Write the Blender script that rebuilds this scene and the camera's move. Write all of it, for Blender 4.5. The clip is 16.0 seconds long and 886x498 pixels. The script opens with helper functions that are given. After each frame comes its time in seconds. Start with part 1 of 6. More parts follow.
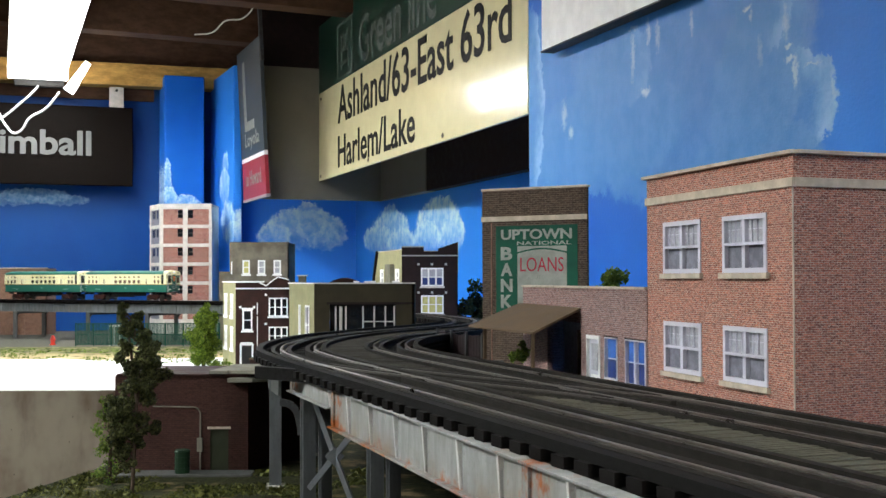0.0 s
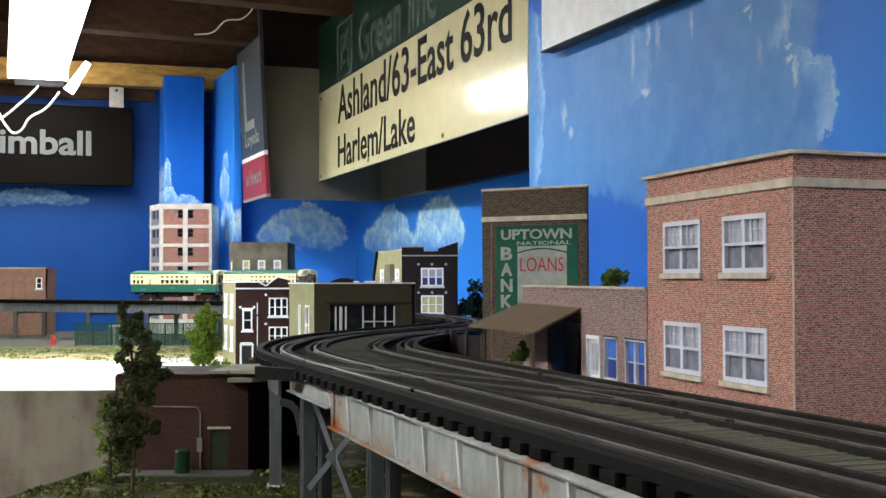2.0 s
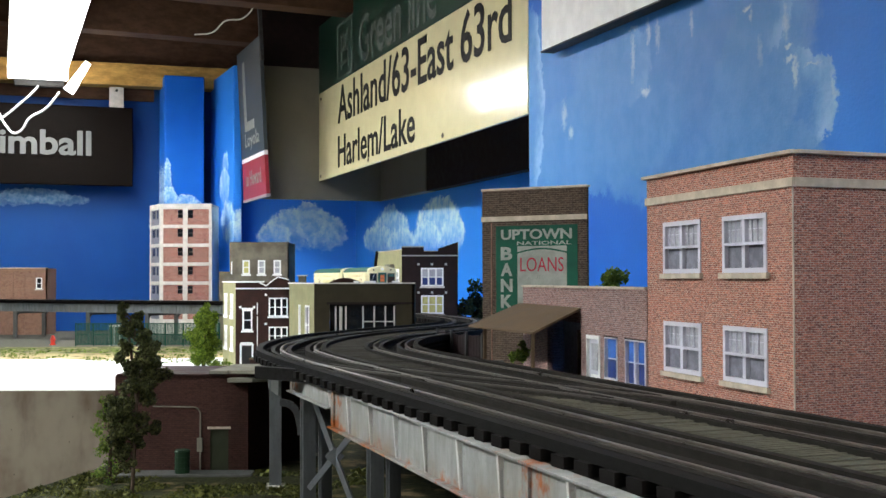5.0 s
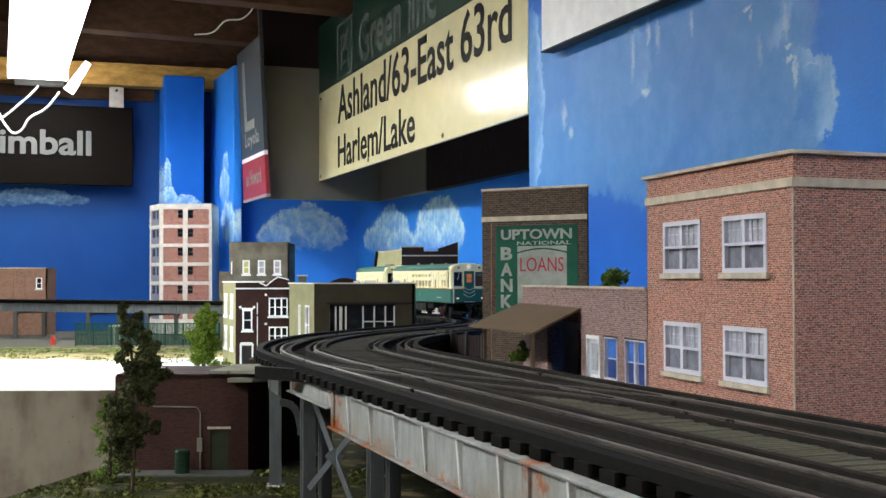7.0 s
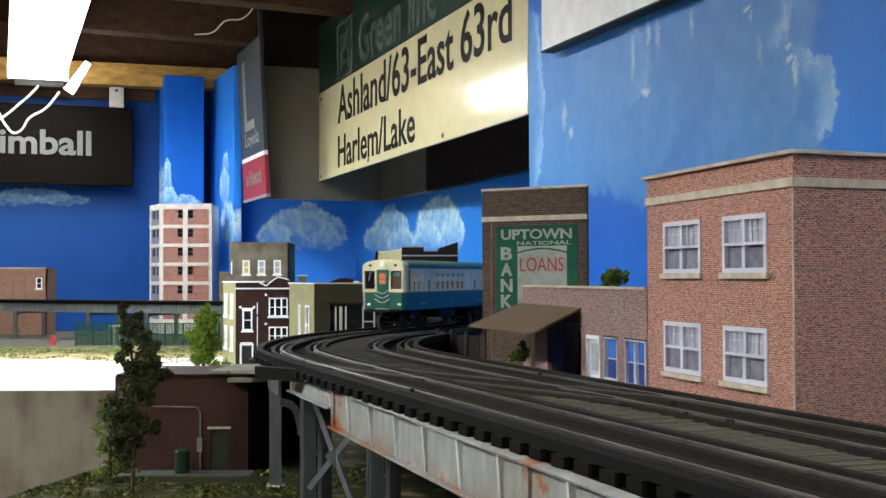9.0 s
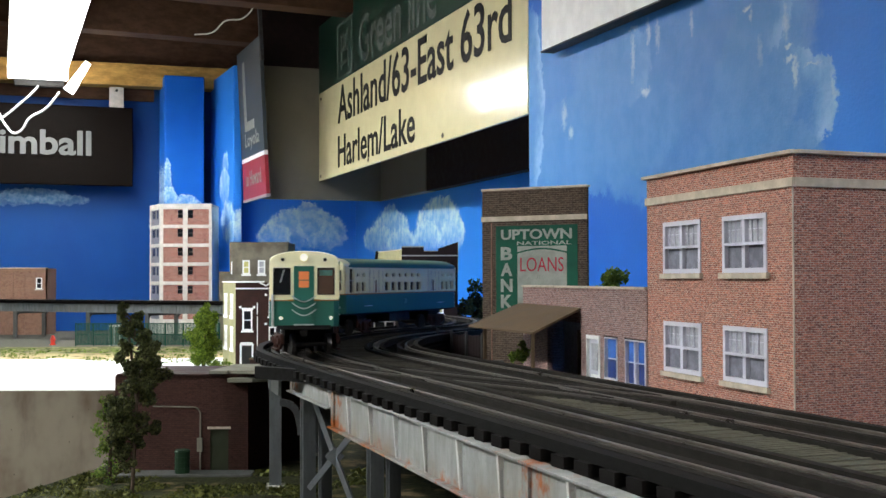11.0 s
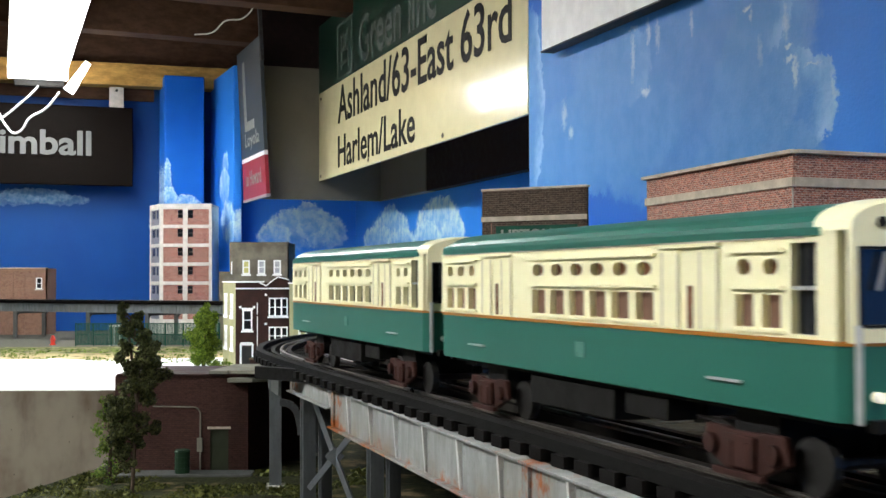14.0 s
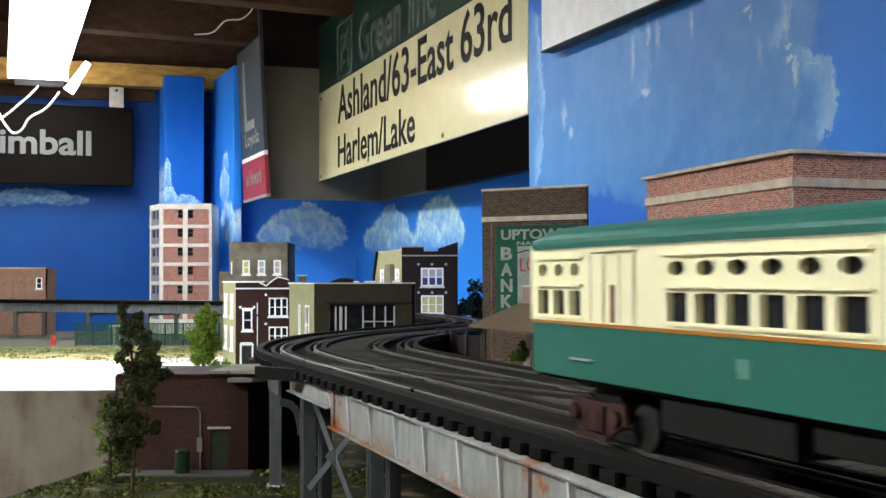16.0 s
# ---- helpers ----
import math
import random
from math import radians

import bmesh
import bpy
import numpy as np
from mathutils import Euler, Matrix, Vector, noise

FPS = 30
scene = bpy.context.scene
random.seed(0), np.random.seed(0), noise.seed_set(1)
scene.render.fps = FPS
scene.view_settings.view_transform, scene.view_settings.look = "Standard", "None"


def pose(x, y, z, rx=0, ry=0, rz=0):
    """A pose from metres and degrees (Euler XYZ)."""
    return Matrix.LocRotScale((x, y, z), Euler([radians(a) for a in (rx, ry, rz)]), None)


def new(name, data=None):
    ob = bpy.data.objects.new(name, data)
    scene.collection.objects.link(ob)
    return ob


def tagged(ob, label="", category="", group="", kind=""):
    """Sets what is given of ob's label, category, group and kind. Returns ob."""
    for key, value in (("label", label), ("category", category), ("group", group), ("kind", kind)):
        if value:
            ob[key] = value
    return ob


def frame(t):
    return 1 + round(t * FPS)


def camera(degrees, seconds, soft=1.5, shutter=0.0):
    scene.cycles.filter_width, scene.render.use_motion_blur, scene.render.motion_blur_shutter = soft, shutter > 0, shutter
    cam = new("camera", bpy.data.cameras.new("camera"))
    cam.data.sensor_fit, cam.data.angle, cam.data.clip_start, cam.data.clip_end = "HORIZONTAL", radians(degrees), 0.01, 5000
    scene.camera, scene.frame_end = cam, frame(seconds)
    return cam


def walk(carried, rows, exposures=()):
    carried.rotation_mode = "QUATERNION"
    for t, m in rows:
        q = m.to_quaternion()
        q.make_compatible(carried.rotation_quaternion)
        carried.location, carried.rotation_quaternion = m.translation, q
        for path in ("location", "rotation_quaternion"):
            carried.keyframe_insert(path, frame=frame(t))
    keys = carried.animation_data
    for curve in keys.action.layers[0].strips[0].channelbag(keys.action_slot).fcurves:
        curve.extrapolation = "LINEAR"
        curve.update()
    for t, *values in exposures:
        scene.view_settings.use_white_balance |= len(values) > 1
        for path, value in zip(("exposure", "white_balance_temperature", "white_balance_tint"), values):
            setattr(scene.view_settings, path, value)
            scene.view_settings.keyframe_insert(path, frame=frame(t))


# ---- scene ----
# A table-top railway, about 1:87, in a cellar. Metres; the eye is 0.0305 m over z = 0, the rails lie at RZ.
cam = camera(40.94, 16.0, 1.5, 0.5)
EYE = pose(0, 0, 0.0305, 90 + 1.364, 0, 0) @ pose(0, 0, 0, 0, 0, -0.17)
walk(cam, [(0, EYE), (16.0, EYE)], exposures=[(0, 0.0), (16.0, 0.0)])

RZ = -0.0043
G = -0.068

# ---- light ----
world = bpy.data.worlds.new("world")
scene.world = world
world.use_nodes = True
world.node_tree.nodes["Background"].inputs[0].default_value = (0.9, 0.95, 1.0, 1)
world.node_tree.nodes["Background"].inputs[1].default_value = 0.02


def area_lamp(name, m, sx, sy, watts, colour=(0.91, 0.985, 1.0)):
    lamp = bpy.data.lights.new(name, "AREA")
    lamp.shape, lamp.size, lamp.size_y, lamp.energy, lamp.color = "RECTANGLE", sx, sy, watts, colour
    ob = new(name, lamp)
    ob.matrix_world = m
    return ob


# strip lights under the joists: one in view, one over the aisle beyond the view, one behind the eye
FIX_FAR = pose(-0.513, 1.551, 0.404, 0, 0, 20.5)
FIX_SIDE = pose(-0.66, 0.26, 0.47, 0, 0, 16.5)
FIX_BACK = pose(0.34, -0.58, 0.46, 0, 0, 16.5)
area_lamp("tube_glow_far", FIX_FAR @ pose(0, 0, -0.006), 0.085, 1.14, 18)
area_lamp("tube_glow_side", FIX_SIDE @ pose(0, 0, -0.006), 0.085, 1.14, 60)
area_lamp("tube_glow_back", FIX_BACK @ pose(0, 0, -0.006), 0.085, 1.14, 11)


# ---- materials ----
class Nodes:
    """A node material under construction."""

    def __init__(self, name, rough=0.7, metal=0.0):
        self.m = bpy.data.materials.new(name)
        self.m.use_nodes = True
        self.t = self.m.node_tree
        self.b = self.t.nodes["Principled BSDF"]
        self.b.inputs["Roughness"].default_value = rough
        self.b.inputs["Metallic"].default_value = metal
        self.b.inputs["Specular IOR Level"].default_value = 0.15 if rough >= 0.6 else 0.4
        tc = self.t.nodes.new("ShaderNodeTexCoord")
        self.obj = tc.outputs["Object"]

    def put(self, sock, v):
        if isinstance(v, bpy.types.NodeSocket):
            self.t.links.new(v, sock)
        elif isinstance(v, tuple) and len(v) == 3 and sock.type == "RGBA":
            sock.default_value = (*v, 1)
        else:
            sock.default_value = v

    def noise(self, scale, detail=4, rough=0.6, vec=None, stretch=None):
        n = self.t.nodes.new("ShaderNodeTexNoise")
        n.inputs["Scale"].default_value, n.inputs["Detail"].default_value, n.inputs["Roughness"].default_value = scale, detail, rough
        v = vec or self.obj
        if stretch:
            mp = self.t.nodes.new("ShaderNodeMapping")
            mp.inputs["Scale"].default_value = stretch
            self.t.links.new(v, mp.inputs[0])
            v = mp.outputs[0]
        self.t.links.new(v, n.inputs["Vector"])
        return n.outputs[0]

    def math(self, op, a, b=0.0, clamp=False):
        n = self.t.nodes.new("ShaderNodeMath")
        n.operation, n.use_clamp = op, clamp
        self.put(n.inputs[0], a), self.put(n.inputs[1], b)
        return n.outputs[0]

    def ramp(self, v, lo, hi, a=0.0, b=1.0):
        n = self.t.nodes.new("ShaderNodeMapRange")
        n.interpolation_type = "SMOOTHSTEP"
        self.put(n.inputs[0], v)
        for i, k in zip(range(1, 5), (lo, hi, a, b)):
            n.inputs[i].default_value = k
        return n.outputs[0]

    def mix(self, f, a, b, mode="MIX"):
        n = self.t.nodes.new("ShaderNodeMix")
        n.data_type, n.blend_type = "RGBA", mode
        self.put(n.inputs["Factor"], f)
        self.put(n.inputs[6], a), self.put(n.inputs[7], b)
        return n.outputs[2]

    def axes(self):
        s = self.t.nodes.new("ShaderNodeSeparateXYZ")
        self.t.links.new(self.obj, s.inputs[0])
        return s.outputs

    def random(self):
        return self.t.nodes.new("ShaderNodeObjectInfo").outputs["Random"]

    def island(self):
        return self.t.nodes.new("ShaderNodeNewGeometry").outputs["Random Per Island"]

    def colour(self, v):
        self.put(self.b.inputs["Base Color"], v)
        return self

    def rough(self, v):
        self.put(self.b.inputs["Roughness"], v)
        return self

    def bump(self, h, dist, strength=0.6):
        n = self.t.nodes.new("ShaderNodeBump")
        n.inputs["Strength"].default_value, n.inputs["Distance"].default_value = strength, dist
        self.put(n.inputs["Height"], h)
        self.t.links.new(n.outputs[0], self.b.inputs["Normal"])
        return self


def paint(name, rgb, rough=0.5, vary=0.25, scale=60, metal=0.0, fine=900, bump=0.00015):
    n = Nodes(name, rough, metal)
    dark = tuple(c * (1 - vary) for c in rgb)
    light = tuple(min(1, c * (1 + vary * 0.5)) for c in rgb)
    a = n.noise(scale, 5)
    b = n.noise(fine, 3)
    c = n.mix(n.ramp(a, 0.35, 0.68), dark, light)
    c = n.mix(n.math("MULTIPLY", n.ramp(b, 0.5, 0.75), 0.35), c, dark)
    n.colour(c).rough(n.ramp(a, 0.3, 0.7, max(0.05, rough - 0.1), min(1, rough + 0.1)))
    return n.bump(b, bump).m


def brick(name, c1, c2, mortar, course=0.0008, bump=0.0003, blotch=0.3, pale=0.1):
    """Brick paper or moulded brick: rows of that height, in the wall's own x and z."""
    n = Nodes(name, 0.85)
    x, y, z = n.axes()
    cb = n.t.nodes.new("ShaderNodeCombineXYZ")
    n.put(cb.inputs[0], n.math("ADD", x, y)), n.put(cb.inputs[1], z)
    t = n.t.nodes.new("ShaderNodeTexBrick")
    n.t.links.new(cb.outputs[0], t.inputs["Vector"])
    t.inputs["Scale"].default_value = 1
    t.inputs["Brick Width"].default_value, t.inputs["Row Height"].default_value = course * 2.9, course
    t.inputs["Mortar Size"].default_value, t.inputs["Mortar Smooth"].default_value = course * 0.17, 0.3
    t.inputs["Color1"].default_value, t.inputs["Color2"].default_value, t.inputs["Mortar"].default_value = (*c1, 1), (*c2, 1), (*mortar, 1)
    a = n.noise(120, 6, 0.7)
    b = n.noise(0.8 / course, 3, 0.75, stretch=(0.35, 0.35, 1))
    c = n.mix(n.ramp(b, 0.45, 0.66, 0, 0.6), t.outputs["Color"], tuple(0.42 * v for v in c2))
    c = n.mix(n.ramp(a, 0.4, 0.72, 0, blotch), c, tuple(min(1, 1.5 * v) for v in c2))
    e = n.noise(1.5 / course, 4, 0.75, stretch=(0.5, 0.5, 1))
    c = n.mix(n.ramp(e, 0.52, 0.64, 0, pale), c, tuple(min(1, 1.25 * v) for v in mortar))
    c = n.mix(n.ramp(e, 0.46, 0.36, 0, 0.65), c, tuple(0.30 * v for v in c2))
    n.colour(c)
    h = n.math("ADD", n.math("MULTIPLY", t.outputs["Fac"], -1.0), n.math("MULTIPLY", b, 0.5))
    return n.bump(h, bump, 0.7).m


def sky_paint(name, puffs=(), haze=(), dabs=(), pale=None, deep=1.0):
    """Blue wall paint with clouds brushed on: rows of x, z, half width, half height, strength in the wall's own x and z."""
    n = Nodes(name, 0.5)
    n.b.inputs["Specular IOR Level"].default_value = 0.2
    x, y, z = n.axes()
    size = min([p[2] for p in puffs] + [p[3] for p in puffs] + [0.03])
    amp = 1.9 if puffs else 1.5
    big, fine = n.noise(2.5, 4), n.noise(350, 2)
    wob, rag = n.noise(0.7 / size, 7, 0.72), n.noise(0.8 / size, 7, 0.74)
    xs = n.math("ADD", x, n.math("MULTIPLY", n.math("SUBTRACT", wob, 0.5), size * amp))
    zs = n.math("ADD", z, n.math("MULTIPLY", n.math("SUBTRACT", rag, 0.5), size * amp * 1.3))
    brush = n.noise(1.5 / size, 6, 0.66, stretch=(1, 1, 0.8))
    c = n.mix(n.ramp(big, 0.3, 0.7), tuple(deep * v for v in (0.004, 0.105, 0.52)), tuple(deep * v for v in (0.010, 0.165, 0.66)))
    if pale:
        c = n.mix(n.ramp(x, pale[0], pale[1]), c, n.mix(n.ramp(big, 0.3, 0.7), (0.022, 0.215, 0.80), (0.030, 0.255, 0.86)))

    def reach(px, pz, row):
        dx = n.math("DIVIDE", n.math("SUBTRACT", px, row[0]), row[2])
        dz = n.math("DIVIDE", n.math("SUBTRACT", pz, row[1]), row[3])
        return n.math("SQRT", n.math("ADD", n.math("MULTIPLY", dx, dx), n.math("MULTIPLY", dz, dz))), dz
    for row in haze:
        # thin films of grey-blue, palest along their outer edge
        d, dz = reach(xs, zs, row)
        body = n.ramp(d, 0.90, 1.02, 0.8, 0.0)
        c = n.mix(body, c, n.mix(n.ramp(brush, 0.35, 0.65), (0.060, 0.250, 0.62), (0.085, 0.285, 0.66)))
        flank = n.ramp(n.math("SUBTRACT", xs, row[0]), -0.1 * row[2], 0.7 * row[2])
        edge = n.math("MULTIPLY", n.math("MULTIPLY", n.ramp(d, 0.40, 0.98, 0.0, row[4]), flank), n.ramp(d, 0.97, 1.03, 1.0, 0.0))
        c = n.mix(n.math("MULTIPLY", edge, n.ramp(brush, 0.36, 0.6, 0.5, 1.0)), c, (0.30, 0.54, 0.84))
    for row in puffs:
        # puffs: a bright ragged crown that fades downwards
        d, dz = reach(xs, zs, row)
        fade = n.math("MULTIPLY", n.ramp(dz, -1.0, 0.35, 0.12, row[4]), n.ramp(d, 0.86, 1.06, 1.0, 0.0))
        c = n.mix(n.math("MULTIPLY", fade, 0.7), c, (0.20, 0.55, 0.90))
        lit = n.math("MULTIPLY", fade, n.ramp(d, 0.30, 1.0, 0.35, 1.0))
        c = n.mix(n.math("MULTIPLY", lit, n.ramp(brush, 0.36, 0.62, 0.15, 1.0)), c, (0.78, 0.95, 0.99))
    rough_edge = n.noise(300, 5, 0.75)
    xd = n.math("ADD", x, n.math("MULTIPLY", n.math("SUBTRACT", n.noise(70, 5, 0.7), 0.5), 0.016))
    zd = n.math("ADD", z, n.math("MULTIPLY", n.math("SUBTRACT", n.noise(85, 5, 0.7), 0.5), 0.016))
    for row in dabs:
        d, dz = reach(xd, zd, row)
        d = n.math("ADD", d, n.math("MULTIPLY", n.math("SUBTRACT", rough_edge, 0.5), 2.2))
        c = n.mix(n.ramp(d, 0.2, 1.2, row[4] * 0.8, 0.0), c, (0.58, 0.76, 0.82))
    n.colour(c)
    return n.bump(fine, 0.0005, 0.4).m


def timber(name, rgb, rough=0.75, along=(3, 40, 40), scale=9, shine=0.0):
    n = Nodes(name, rough)
    n.b.inputs["Specular IOR Level"].default_value = 0.06 if max(rgb) < 0.03 else 0.15
    g = n.noise(scale, 6, 0.7, stretch=along)
    f = n.noise(scale * 14, 3, 0.6, stretch=along)
    r = n.math("ADD", n.math("MULTIPLY", n.random(), 0.5), n.math("MULTIPLY", n.island(), 0.5))
    c = n.mix(n.ramp(g, 0.3, 0.7), tuple(v * 0.6 for v in rgb), tuple(v * 1.25 for v in rgb))
    c = n.mix(n.ramp(f, 0.45, 0.75, 0, 0.5), c, tuple(v * 0.4 for v in rgb))
    c = n.mix(n.ramp(r, 0.0, 1.0, 0.0, 0.5), c, tuple(v * 0.55 for v in rgb))
    n.colour(c)
    return n.bump(f, 0.0002).m


def rusty(name, base, rust=(0.23, 0.075, 0.02), amount=0.5, low=None):
    """Weathered paint; with low, a span whose first end and lower edge rust most."""
    n = Nodes(name, 0.6)
    x, y, z = n.axes()
    a = n.noise(70, 6, 0.7)
    b = n.noise(240, 4, 0.6, stretch=(1, 1, 0.25))
    d = n.noise(30, 5, 0.65)
    c = n.mix(n.ramp(b, 0.35, 0.7), tuple(v * 0.72 for v in base), base)
    c = n.mix(n.ramp(d, 0.45, 0.7, 0, 0.35), c, tuple(v * k for v, k in zip(base, (0.75, 0.66, 0.52))))
    s = n.math("ADD", n.math("MULTIPLY", a, 0.65), n.math("MULTIPLY", b, 0.35))
    if low:
        foot = n.ramp(z, low[0], low[1], 1.0, 0.0)
        end = n.ramp(x, 0.002, 0.024, 1.0, 0.0)
        s = n.math("ADD", s, n.math("ADD", n.math("MULTIPLY", foot, 0.105), n.math("MULTIPLY", end, n.math("ADD", 0.16, n.math("MULTIPLY", foot, 0.10)))))
        wash = n.math("MULTIPLY", n.ramp(z, low[0], low[1] + 0.003, 0.75, 0.0), n.ramp(d, 0.38, 0.6))
        c = n.mix(wash, c, (0.19, 0.125, 0.07))
    c = n.mix(n.ramp(s, 0.62 - 0.14 * amount, 0.74 - 0.1 * amount), c, n.mix(n.ramp(b, 0.35, 0.65), tuple(v * 0.6 for v in rust), rust))
    c = n.mix(n.ramp(n.noise(900, 2), 0.55, 0.8, 0, 0.5), c, tuple(v * 0.5 for v in base))
    n.colour(c)
    return n.bump(b, 0.0002).m


def leafy(name, a, b):
    n = Nodes(name, 0.75)
    n.colour(n.mix(n.island(), a, b))
    n.b.inputs["Subsurface Weight"].default_value = 0.0
    return n.m


def glow(name, rgb, strength):
    n = Nodes(name, 0.5)
    n.b.inputs["Base Color"].default_value = (*rgb, 1)
    n.b.inputs["Emission Color"].default_value = (*rgb, 1)
    n.b.inputs["Emission Strength"].default_value = strength
    return n.m


def glossy(name, rgb, rough=0.08, low=0.8, coat=0.3):
    n = Nodes(name, rough)
    n.colour(n.mix(n.ramp(n.noise(30, 3), 0.3, 0.7), tuple(v * low for v in rgb), rgb))
    n.b.inputs["Coat Weight"].default_value = coat
    return n.m


def stained(name, pale, brown):
    """Bare board with broad brown stains, faint runs and specks."""
    n = Nodes(name, 0.6)
    a = n.noise(11, 5, 0.6, stretch=(1, 1, 0.6))
    b = n.noise(30, 5, 0.65, stretch=(1, 1, 0.3))
    sp = n.noise(170, 2, 0.5)
    c = n.mix(n.ramp(a, 0.40, 0.64), brown, pale)
    c = n.mix(n.ramp(b, 0.5, 0.75, 0, 0.45), c, tuple(0.6 * v for v in brown))
    c = n.mix(n.ramp(sp, 0.735, 0.78, 0, 0.6), c, (0.05, 0.032, 0.02))
    return n.colour(c).bump(b, 0.0006, 0.4).m


def ground_mix():
    n = Nodes("table_scenery", 0.95)
    x, y, z = n.axes()
    e = n.noise(9, 6, 0.7)
    f = n.noise(420, 4, 0.7)
    m = n.noise(45, 5, 0.7)
    sand = n.mix(n.ramp(f, 0.3, 0.7), (0.30, 0.22, 0.11), (0.52, 0.42, 0.24))
    grass = n.mix(n.ramp(f, 0.3, 0.7), (0.018, 0.03, 0.008), (0.085, 0.105, 0.026))
    soil = n.mix(n.ramp(m, 0.32, 0.5), grass, sand)
    road = n.mix(n.ramp(f, 0.3, 0.7), (0.055, 0.055, 0.046), (0.095, 0.092, 0.075))
    yy = n.math("ADD", y, n.math("MULTIPLY", n.math("SUBTRACT", e, 0.5), 0.22))
    bare = n.math("MULTIPLY", n.ramp(yy, 1.42, 1.46, 1, 0), n.ramp(yy, 0.93, 0.95))
    c = n.mix(n.math("MULTIPLY", n.ramp(yy, 1.49, 1.60), n.ramp(m, 0.38, 0.52)), soil, grass)
    c = n.mix(n.ramp(y, 1.70, 1.72), c, road)
    c = n.mix(bare, c, (0.82, 0.82, 0.80))
    moss = n.mix(n.ramp(m, 0.52, 0.68), n.mix(n.ramp(f, 0.3, 0.7), (0.010, 0.012, 0.005), (0.05, 0.052, 0.018)), (0.20, 0.145, 0.075))
    c = n.mix(n.ramp(y, 0.86, 0.93, 1, 0), c, moss)
    n.colour(c)
    return n.bump(f, 0.002, 0.7).m


